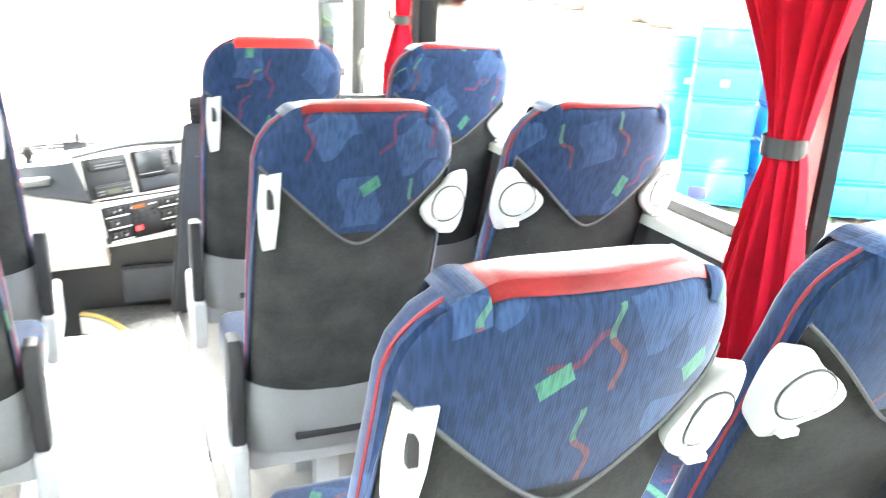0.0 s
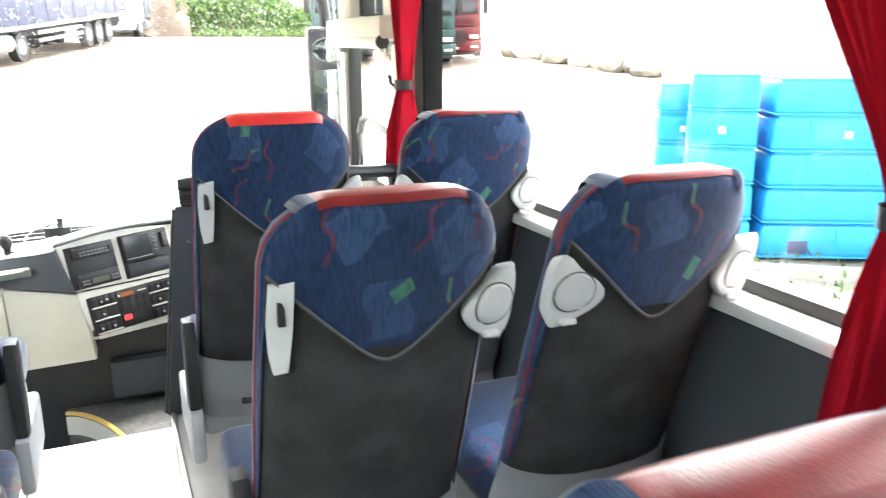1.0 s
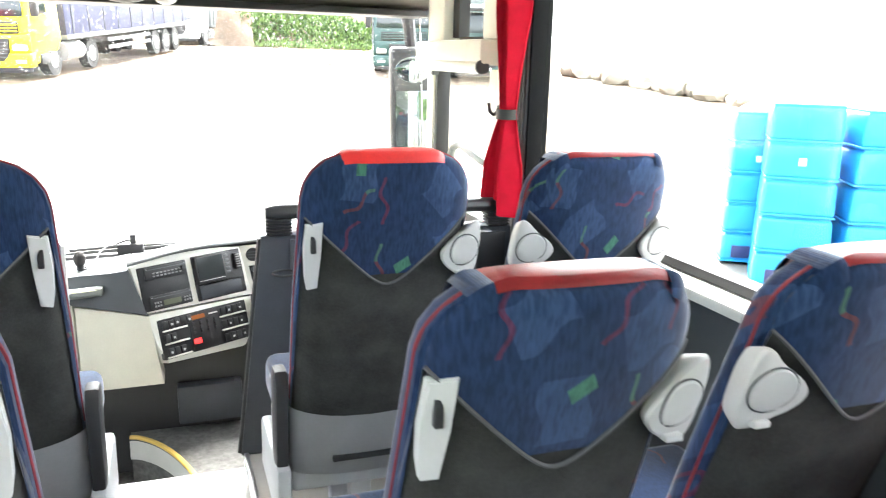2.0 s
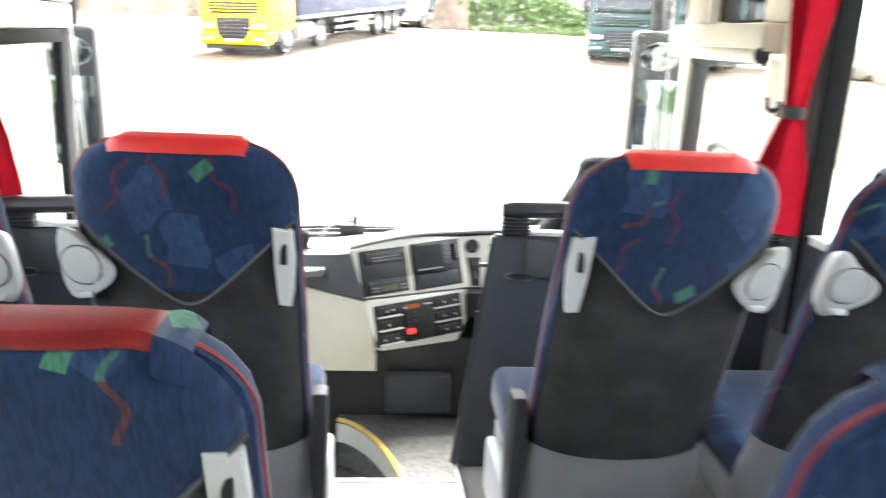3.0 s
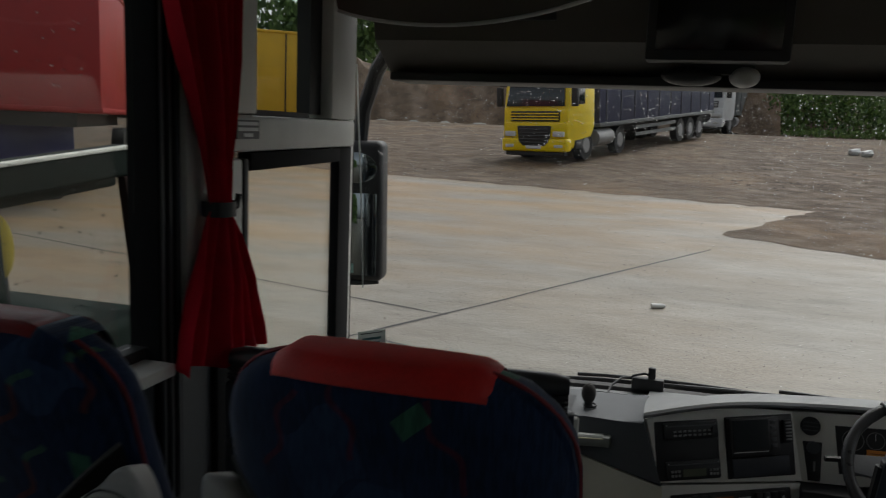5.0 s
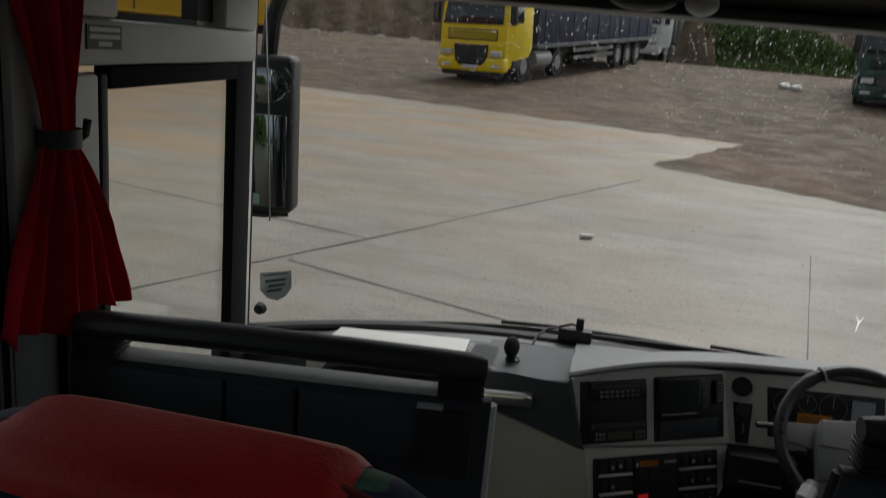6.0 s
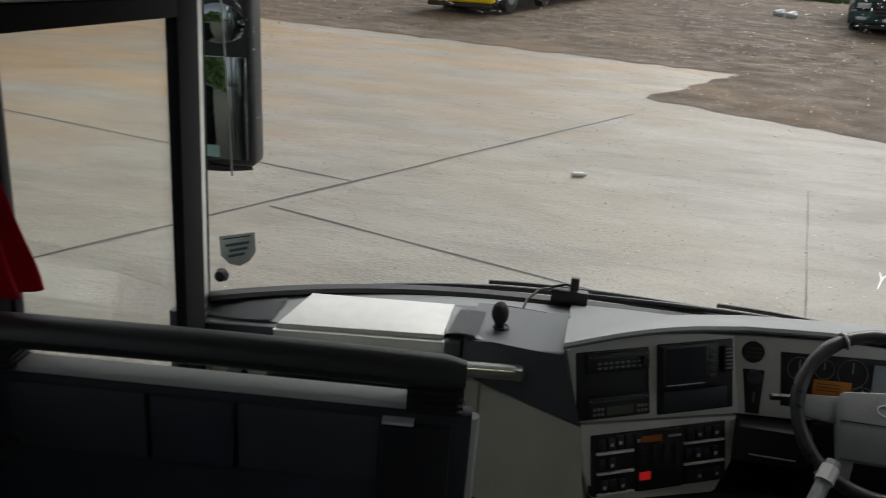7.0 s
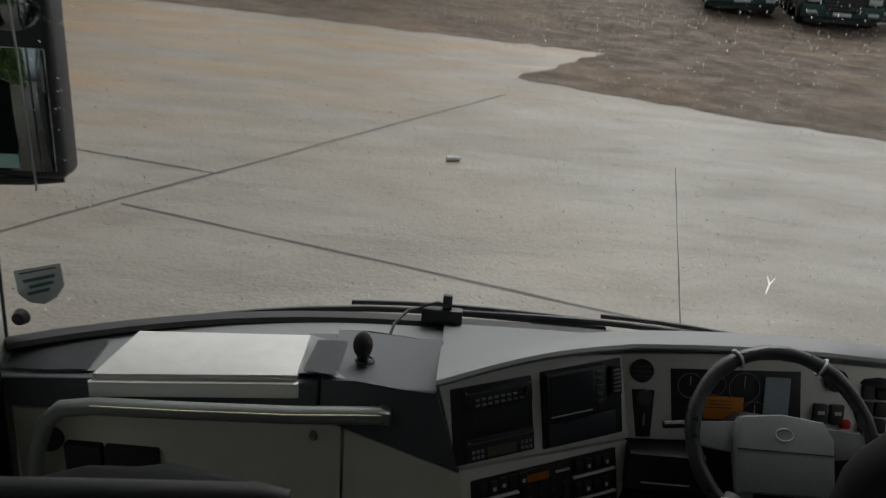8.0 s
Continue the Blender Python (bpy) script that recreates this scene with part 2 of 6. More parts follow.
def back_w(z):
    w = 0.201 - 0.010 * max(0.0, (z - 0.9) / 0.4)
    r = 0.105
    t = z - (Z_TOP - r)
    return w if t <= 0 else w - r + math.sqrt(max(0.0, r * r - t * t))


def back_d(z):
    d = 0.062 - 0.012 * max(0.0, (z - 0.9) / 0.4)
    r = 0.035
    t = z - (Z_TOP - r)
    return d if t <= 0 else d - r + math.sqrt(max(0.0, r * r - t * t))


def back_y(z):
    """Middle of the backrest's thickness, at height z."""
    return 0.066 - 0.33 * (z - 0.97) + 0.10 * max(0.0, z - 1.1) ** 1.2


def shell(a, z, grow=0.0):
    c, s = math.cos(a), math.sin(a)
    w, d = back_w(z) + grow, back_d(z) + grow
    e = 2 / HEAD_N
    x = w * math.copysign(abs(c) ** e, c)
    y = d * math.copysign(abs(s) ** e, s)
    y += 0.035 * (abs(x) / 0.22) ** 2.5 * (1 if s < 0 else 0.6)
    return Vector((x, back_y(z) + y, z))


def rear(x, z, grow=0.0):
    """A point of the backrest's rear face."""
    w, d = back_w(z) + grow, back_d(z) + grow
    k = max(0.0, 1 - min(1.0, abs(x) / w) ** HEAD_N) ** (1 / HEAD_N)
    return Vector((x, back_y(z) - d * k + 0.035 * (abs(x) / 0.22) ** 2.5, z))


def front(x, z, grow=0.0):
    w, d = back_w(z) + grow, back_d(z) + grow
    k = max(0.0, 1 - min(1.0, abs(x) / w) ** HEAD_N) ** (1 / HEAD_N)
    return Vector((x, back_y(z) + d * k + 0.021 * (abs(x) / 0.22) ** 2.5, z))


def vee(x):
    """Lower edge of the blue cover on the rear."""
    t = min(1.0, abs(x) / 0.190)
    return 0.965 + 0.165 * (math.sqrt(t * t + 0.03) - 0.173) / 0.842


def back_top(x):
    """Top of the backrest at x."""
    w0, r = 0.201 - 0.010 * 1.0, 0.105
    t = abs(x) - (w0 - r)
    return Z_TOP if t <= 0 else Z_TOP - r + math.sqrt(max(0.0, r * r - t * t))


def z_levels(n, z0, z1):
    out = []
    for i in range(n + 1):
        t = i / n
        out.append(z0 + (z1 - z0) * (1 - (1 - t) ** 1.8))
    return out


def cap(bm, loop):
    bm.faces.new(loop)


# outline of the cup holder's plate, outwards and up from the lid's centre
PICK = ((0.043, 0.0), (0.041, 0.045), (0.031, 0.076), (0.012, 0.070), (-0.012, 0.046), (-0.046, 0.020), (-0.060, -0.004), (-0.046, -0.032), (-0.006, -0.062), (0.026, -0.070), (0.040, -0.045))


def seat(label, lever_side, strip_mat, strip_half, straps, cups):
    """One seat: lever_side is +1 or -1, the x side at which the lever and the armrest sit."""
    s = thing("coach_seat", label, "seat", "coach seats")
    nu = 40
    # carpeted rear shell
    bm = bmesh.new()
    zs = z_levels(12, Z_BOT, Z_TOP - 0.004)
    rings = [[bm.verts.new(shell(2 * math.pi * i / nu, z, -0.004)) for i in range(nu)] for z in zs]
    for j in range(len(zs) - 1):
        for i in range(nu):
            bm.faces.new((rings[j][i], rings[j][(i + 1) % nu], rings[j + 1][(i + 1) % nu], rings[j + 1][i]))
    cap(bm, rings[0])
    cap(bm, rings[-1])
    part("back_panel", bm, CARPET, s, "dark grey carpeted back panel")
    # blue cover with its pointed lower edge behind
    bm = bmesh.new()
    cols = []
    for i in range(nu):
        a = 2 * math.pi * (i + 0.5) / nu
        x = shell(a, 1.1).x
        if math.sin(a) < 0:
            lo = vee(x)
        else:
            lo = Z_BOT + 0.01
        if abs(math.sin(a)) < 0.25 and math.sin(a) < 0:
            lo = Z_BOT + 0.02
        cols.append([bm.verts.new(shell(a, z, 0.004)) for z in z_levels(14, lo, Z_TOP + 0.004)])
    for i in range(nu):
        p, q = cols[i], cols[(i + 1) % nu]
        for j in range(14):
            bm.faces.new((p[j], q[j], q[j + 1], p[j + 1]))
    cap(bm, [c[-1] for c in cols])
    part("cover", bm, MOQ, s, "blue velour cover with red and green squiggles")
    # piping: grey along the point, red round the side edge
    pts = [rear(-0.19 + 0.38 * i / 28, vee(-0.19 + 0.38 * i / 28), 0.005) for i in range(29)]
    part("piping", tube_bm(pts, 0.0032, 6), PIPING, s, "grey piping along the cover's edge")
    for sd in (-1, 1):
        pts = []
        for i in range(26):
            z = 0.62 + (Z_TOP - 0.002 - 0.62) * (1 - (1 - i / 25) ** 1.7)
            pts.append(shell(-0.10 if sd > 0 else math.pi + 0.10, z, 0.003))
        part("side_piping", tube_bm(pts, 0.0032, 6), REDPIPE, s, "dark red piping on the side seam")
    # leather pad over the top
    if strip_half:
        def over(x, v, g, drop):
            """Across the top from behind to the front: v from 0 to 1."""
            zt = back_top(x) - 0.0006
            if v < 0.5:
                p = rear(x, zt - drop * (1 - 2 * v) ** 2, g)
            else:
                p = front(x, zt - 0.09 * (2 * v - 1) ** 2, g)
            p.z += g * (1 - abs(2 * v - 1)) ** 0.5
            return p

        def pad(u, v):
            k = 2 * u - 1
            return over(strip_half * k, v, 0.0052 * min(1.0, (1 - abs(k)) * 9) + 0.002, 0.018 if strip_half < 0.13 else 0.006)
        part("head_pad", grid_bm(pad, 26, 16), strip_mat, s, "red leather pad over the headrest")
        if straps:
            for sd in (-1, 1):
                def strap(u, v, sd=sd):
                    return over(sd * (strip_half - 0.026 + 0.032 * u), v, 0.0072 + 0.003 * math.sin(math.pi * u), 0.024)
                part("strap", grid_bm(strap, 6, 16), MOQ, s, "blue strap holding the pad")
    # plastic lever plate
    if lever_side:
        sd = lever_side
        bm = bmesh.new()
        outer = [(0.161, 1.122), (0.196, 1.112), (0.199, 1.05), (0.195, 0.985), (0.189, 0.952), (0.167, 0.960), (0.163, 1.04)]
        f = [rear(sd * x * 0.955, z, 0.012) for x, z in outer]
        h = [rear(sd * x * 0.955, z, -0.004) for x, z in outer]
        va, vb = [bm.verts.new(p) for p in f], [bm.verts.new(p) for p in h]
        bm.faces.new(va)
        for i in range(len(va)):
            j = (i + 1) % len(va)
            bm.faces.new((va[i], va[j], vb[j], vb[i]))
        bm.faces.ensure_lookup_table()
        bmesh.ops.bevel(bm, geom=list(bm.faces[0].edges), offset=0.003, segments=2, affect="EDGES")
        plate = part("lever_plate", bm, PALE, s, "pale grey plastic lever plate")
        c = rear(sd * 0.172, 1.07, 0.0125)
        part("lever_slot", box_bm(c.x - 0.006, c.x + 0.006, c.y - 0.003, c.y + 0.01, c.z - 0.022, c.z + 0.018, 0.002), BLACK, plate, "dark slot in the plate")
    # cup holders, set on the edge and standing out past it
    for sd in cups:
        cx, cz = 0.185, 1.035

        def ear(x, z, g):
            p = rear(sd * min(x, 0.165), z, g + 0.005)
            p.x = sd * x
            p.y += 0.12 * max(0.0, x - 0.165)
            return p
        nk = 32
        outer = []
        for k in range(nk):
            f = k / nk * len(PICK)
            i, t = int(f), f % 1
            p0, p1, p2, p3 = (Vector(PICK[(i + j) % len(PICK)]) for j in (-1, 0, 1, 2))
            q = 0.5 * (2 * p1 + (p2 - p0) * t + (2 * p0 - 5 * p1 + 4 * p2 - p3) * t * t + (3 * p1 - p0 - 3 * p2 + p3) * t ** 3)
            outer.append((cx + q.x, cz + q.y))
        bm = bmesh.new()
        rings = []
        for gr, sc in ((-0.026, 0.82), (0.000, 0.97), (0.008, 1.0), (0.014, 0.94), (0.016, 0.80)):
            rings.append([bm.verts.new(ear(cx + (x - cx) * sc, cz + (z - cz) * sc, gr)) for x, z in outer])
        for p, q in zip(rings, rings[1:]):
            for k in range(nk):
                bm.faces.new((p[k], p[(k + 1) % nk], q[(k + 1) % nk], q[k]))
        bm.faces.new(rings[-1])
        bm.faces.new(rings[0])
        cup = part("cup_holder", bm, PALE, s, "pale grey folding cup holder")
        bm = bmesh.new()
        rg = []
        for gr, rr in ((0.012, 0.036), (0.019, 0.0355), (0.021, 0.033), (0.0208, 0.02)):
            rg.append([bm.verts.new(ear(cx + rr * math.cos(2 * math.pi * k / nk), cz + 0.004 + rr * 1.06 * math.sin(2 * math.pi * k / nk), gr)) for k in range(nk)])
        for p, q in zip(rg, rg[1:]):
            for k in range(nk):
                bm.faces.new((p[k], p[(k + 1) % nk], q[(k + 1) % nk], q[k]))
        bm.faces.new(rg[-1])
        part("lid", bm, PALE, cup, "round folding lid")
        pts = [ear(cx + 0.0375 * math.cos(2 * math.pi * k / nk), cz + 0.004 + 0.040 * math.sin(2 * math.pi * k / nk), 0.0163) for k in range(nk)]
        part("groove", tube_bm(pts, 0.0016, 5, closed=True), DKGREY, cup, "dark gap round the lid")
        c = ear(cx + 0.002, cz - 0.054, 0.020)
        part("catch", box_bm(c.x - 0.015, c.x + 0.015, c.y - 0.008, c.y + 0.010, c.z - 0.006, c.z + 0.005, 0.003), PALE, cup)
    # skirt below the panel, cushion, base
    yb = back_y(Z_BOT)

    def skirt(u, v):
        a = math.pi + math.pi * u
        z = Z_BOT + 0.022 - 0.19 * v
        p = shell(a, max(Z_BOT, z), 0.008 + 0.012 * math.sin(v * 3.0))
        p.z = z + (0.02 * abs(p.x / 0.22) ** 2 if v < 0.01 else 0)
        p.y += 0.05 * v
        return p
    bm = grid_bm(skirt, 20, 8)
    bmesh.ops.solidify(bm, geom=list(bm.faces), thickness=0.006)
    sk = part("skirt", bm, SILVER, s, "silver-grey plastic seat skirt")
    part("vent_slot", box_bm(-0.10, 0.10, yb - 0.053, yb - 0.035, 0.445, 0.462, 0.003), BLACK, sk, "dark slot in the skirt")
    bm = box_bm(-0.21, 0.21, yb + 0.02, yb + 0.50, 0.43, 0.56, 0.035, 3)
    part("cushion", bm, MOQ, s, "blue velour seat cushion")
    bm = box_bm(-0.20, 0.20, yb + 0.02, yb + 0.44, 0.33, 0.43, 0.015)
    part("seat_pan", bm, SILVER, s)
    for yy in (yb + 0.08, yb + 0.36):
        part("leg", box_bm(-0.03, 0.03, yy - 0.025, yy + 0.025, PLAT, 0.34, 0.006), SILVER, s, "silver-grey metal leg")
    if lever_side:
        sd = lever_side
        x = sd * 0.226
        bm = poly_bm([(x - 0.017, yb - 0.03, 0.44), (x - 0.017, yb - 0.045, 0.66), (x - 0.017, yb - 0.02, 0.70), (x - 0.017, yb + 0.03, 0.70), (x - 0.017, yb + 0.05, 0.66), (x - 0.017, yb + 0.05, 0.45), (x - 0.017, yb + 0.02, 0.42)], 0.034, (1, 0, 0), bev=0.008)
        part("armrest", bm, BLACK, s, "black folded armrest")
        bm = box_bm(x - 0.02, x + 0.02, yb - 0.05, yb + 0.30, 0.28, 0.44, 0.014)
        part("side_cover", bm, SILVER, s, "silver-grey side cover")
    return s


# ---- ground outside ----
def ground_z(y):
    """The yard rises gently ahead of the coach and levels out far off."""
    if y < 3:
        return -1.46
    if y < 45:
        return -1.46 + 0.0775 * (y - 3)
    return -1.46 + 0.0775 * 42


def mat_yard(name, a, b, c, rough, scale, bump, mud=None):
    """Wet ground: two colours in broad stains, mud tint, fine grit and wet patches."""
    m = bpy.data.materials.new(name)
    m.use_nodes = True
    n, l = nodes_of(m)
    bs = n["Principled BSDF"]
    tc = n.new("ShaderNodeTexCoord")

    def nz(sc, det=6, stretch=None):
        t = n.new("ShaderNodeTexNoise")
        t.inputs["Scale"].default_value, t.inputs["Detail"].default_value = sc, det
        if stretch:
            mp = n.new("ShaderNodeMapping")
            mp.inputs["Scale"].default_value = stretch
            mp.inputs["Rotation"].default_value = (0, 0, 0.5)
            l.new(tc.outputs["Object"], mp.inputs["Vector"])
            l.new(mp.outputs[0], t.inputs["Vector"])
        else:
            l.new(tc.outputs["Object"], t.inputs["Vector"])
        return t.outputs["Fac"]

    def ramp(f, p0, p1):
        r = n.new("ShaderNodeMapRange")
        r.inputs["From Min"].default_value, r.inputs["From Max"].default_value = p0, p1
        l.new(f, r.inputs["Value"])
        return r.outputs[0]

    def mix(f, x, y):
        k = n.new("ShaderNodeMix")
        k.data_type = "RGBA"
        l.new(f, k.inputs[0])
        for i, v in ((6, x), (7, y)):
            if isinstance(v, tuple):
                k.inputs[i].default_value = (*v, 1)
            else:
                l.new(v, k.inputs[i])
        return k.outputs[2]
    broad, mid, fine = nz(scale, 4), nz(scale * 5, 10, (0.75, 1.7, 1) if mud else (0.9, 1.2, 1)), nz(scale * 170, 8)
    col = mix(ramp(mid, 0.30, 0.70), a, b)
    col = mix(ramp(broad, 0.50, 0.68), col, c)
    streak = ramp(nz(scale * 9, 9, (0.5, 2.0, 1) if mud else (1.0, 1.2, 1)), 0.52, 0.66)
    col = mix(math_node(n, l, "MULTIPLY", streak, 0.36), col, tuple(k * 0.66 for k in b))
    if mud:
        sx = n.new("ShaderNodeSeparateXYZ")
        l.new(tc.outputs["Object"], sx.inputs[0])
        s = math_node(n, l, "MULTIPLY_ADD", sx.outputs[1], 0.6, math_node(n, l, "MULTIPLY_ADD", sx.outputs[0], -0.5, -9.0))
        film = math_node(n, l, "MULTIPLY", ramp(s, -2.0, 4.0), ramp(nz(scale * 3.2, 8, (0.5, 1.7, 1)), 0.36, 0.62))
        col = mix(math_node(n, l, "MULTIPLY", film, 0.78), col, mud)
        # drag marks: long thin scratches across the slabs, dark and pale
        drag = nz(5.5, 8, (0.32, 1.3, 1))
        col = mix(math_node(n, l, "MULTIPLY", ramp(drag, 0.56, 0.70), 0.26), col, tuple(k * 0.5 for k in b))
        col = mix(math_node(n, l, "MULTIPLY", ramp(drag, 0.44, 0.32), 0.15), col, tuple(min(1.0, k * 1.5) for k in a))
    dark = n.new("ShaderNodeMix")
    dark.data_type, dark.blend_type = "RGBA", "MULTIPLY"
    dark.inputs[0].default_value = 0.24 if mud else 0.75
    l.new(col, dark.inputs[6])
    gr = n.new("ShaderNodeValToRGB")
    gr.color_ramp.elements[0].position, gr.color_ramp.elements[1].position = 0.36, 0.56
    gr.color_ramp.elements[0].color = (0.30, 0.28, 0.25, 1)
    l.new(fine, gr.inputs[0])
    l.new(gr.outputs[0], dark.inputs[7])
    l.new(dark.outputs[2], bs.inputs["Base Color"])
    rr = n.new("ShaderNodeMapRange")
    rr.inputs["From Min"].default_value, rr.inputs["From Max"].default_value = 0.35, 0.62
    rr.inputs["To Min"].default_value, rr.inputs["To Max"].default_value = rough[0], rough[1]
    l.new(mid, rr.inputs["Value"])
    l.new(rr.outputs[0], bs.inputs["Roughness"])
    bn = n.new("ShaderNodeBump")
    bn.inputs["Strength"].default_value, bn.inputs["Distance"].default_value = bump, 0.03
    l.new(fine, bn.inputs["Height"])
    l.new(bn.outputs[0], bs.inputs["Normal"])
    return m


bm = bmesh.new()
gy = [-600, -200, -60, -10, 3, 8, 15, 25, 35, 45, 60, 100, 300, 1500]
gx = [-1500, -300, -60, -20, 0, 20, 60, 300, 1500]
gv = [[bm.verts.new((x, y, ground_z(y))) for x in gx] for y in gy]
for i in range(len(gy) - 1):
    for j in range(len(gx) - 1):
        bm.faces.new((gv[i][j], gv[i][j + 1], gv[i + 1][j + 1], gv[i + 1][j]))
CONC = mat_yard("wet_concrete", (0.245, 0.221, 0.184), (0.200, 0.178, 0.147), (0.225, 0.180, 0.128), (0.43, 0.55), 0.16, 0.35, (0.30, 0.178, 0.068))
DIRT = mat_yard("wet_dirt_and_gravel", (0.150, 0.099, 0.058), (0.085, 0.058, 0.038), (0.180, 0.115, 0.064), (0.68, 0.9), 0.3, 0.9)
ground = part("ground", bm, CONC, None, smooth=False)
tagged(ground, "wet concrete lorry yard with joints", "ground", kind="structure")


def flat_patch(name, pts, mat, lift, label):
    bm = bmesh.new()
    bm.faces.new([bm.verts.new((x, y, ground_z(y) + lift)) for x, y in pts])
    bmesh.ops.triangulate(bm, faces=bm.faces)
    return tagged(part(name, bm, mat, None, smooth=False), label, "ground", kind="structure")


edge = [(44.9, 4.0), (20, 11.3), (6.45, 15.4), (3.3, 16.5), (0.76, 17.69), (1.7, 19.4), (2.96, 21.28), (-0.4, 21.9), (-5.0, 22.7), (-14, 24.0), (-44.9, 26)]
jag = []
random.seed(4)
for (xa, ya), (xb, yb) in zip(edge, edge[1:]):
    k = max(2, int(math.hypot(xb - xa, yb - ya) / 0.35))
    k = min(k, 24)
    for i in range(k):
        t = i / k
        w = 0.12 if i else 0
        jag.append((xa + (xb - xa) * t + random.uniform(-w, w), ya + (yb - ya) * t + random.uniform(-w, w)))
flat_patch("ground_dirt", jag + [(-44.9, 26), (-44.9, 44.9), (44.9, 44.9)], DIRT, 0.006, "brown wet dirt and gravel beyond the concrete")
flat_patch("ground_dirt", [(-300, 45.05), (300, 45.05), (300, 299), (-300, 299)], DIRT, 0.006, "brown wet dirt of the far yard")

JOINT = mat_basic("joint_tar", (0.035, 0.032, 0.03), 0.6, var=0.4, scale=6)


def joint(pa, pb, w=0.028):
    (xa, ya), (xb, yb) = pa, pb
    d = Vector((xb - xa, yb - ya))
    nrm = Vector((-d.y, d.x)).normalized() * w / 2
    n = max(4, int(d.length / 0.5))
    L, R = [], []
    for i in range(n + 1):
        t = i / n
        k = random.uniform(0.55, 1.25)
        c = Vector((xa, ya)) + d * t + nrm * random.uniform(-0.5, 0.5)
        L.append((c.x + nrm.x * k, c.y + nrm.y * k))
        R.append((c.x - nrm.x * k, c.y - nrm.y * k))
    return flat_patch("ground_joint", L + R[::-1], JOINT, 0.004, "dark tarred joint between concrete slabs")


joint((-3.48, 9.90), (3.77, 7.80), 0.036)
joint((-6.63, 5.30), (0.50, 16.2), 0.05)
joint((1.69, 8.38), (2.65, 12.8), 0.014)
joint((-2.83, 11.0), (-11.9, 13.0), 0.034)

# ---- shell of the coach ----
WX = 1.22
fl = tagged(part("floor", box_bm(-0.30, 0.195, -7.0, 3.27, -0.06, 0.0), FLOORM), "pale vinyl aisle floor", "floor", kind="structure")
for sd, x0 in ((1, 0.197), (-1, 0.302)):
    p = part("floor_platform", box_bm(min(sd * x0, sd * (WX + (0.07 if sd < 0 else 0))), max(sd * x0, sd * WX), -7.0, 3.26, -0.06, PLAT), FLOORM)
    tagged(p, "raised seat platform in pale vinyl", "floor", kind="structure")
    for k, (dx, dz) in enumerate(((0.004, 0.012), (0.004, -0.03))):
        x = sd * (x0 - dx)
        t = part("trim", box_bm(x - 0.008, x + 0.008, -7.0, 3.27, PLAT + dz - 0.01, PLAT + dz + 0.002, 0.003), STEEL)
        tagged(t, "silver edge strip along the platform", "trim", kind="structure")
tagged(part("floor_edge", box_bm(-0.30, 0.195, 3.272, 3.30, -0.62, 0.003, 0.004), GREYTRIM), "grey riser at the end of the aisle", "step", kind="structure")
tagged(part("stairwell_floor", box_bm(-1.28, 0.30, 3.30, 4.60, -0.70, -0.62), CABFLOOR), "dark grey stairwell floor", "floor", kind="structure")

# cab floor with a curved yellow nosing
cur = []
for i in range(17):
    t = i / 16
    cur.append((-0.26 + 0.40 * t + 0.03 * math.sin(math.pi * t), 4.40 - 0.95 * t ** 1.25 + 0.10 * math.sin(math.pi * t)))
pts = [(x, y, -0.36) for x, y in cur] + [(0.14, 3.302, -0.36), (1.25, 3.302, -0.36), (1.25, 4.60, -0.36), (-0.26, 4.60, -0.36)]
tagged(part("cab_floor", poly_bm(pts, 0.24, (0, 0, -1)), CABFLOOR), "grey speckled cab floor with a curved edge", "floor", kind="structure")
nose = bmesh.new()
tube_bm([(x - 0.002, y, -0.352) for x, y in cur], 0.014, 8, nose, squash=0.7)
tagged(part("trim", nose, YELLOW), "yellow nosing on the curved step", "trim", kind="structure")
riser = grid_bm(lambda u, v: Vector((cur[round(u * 16)][0] - 0.006, cur[round(u * 16)][1], -0.37 - 0.10 * v)), 16, 2)
tagged(part("trim", riser, GREYTRIM), "pale ribbed riser under the nosing", "trim", kind="structure")

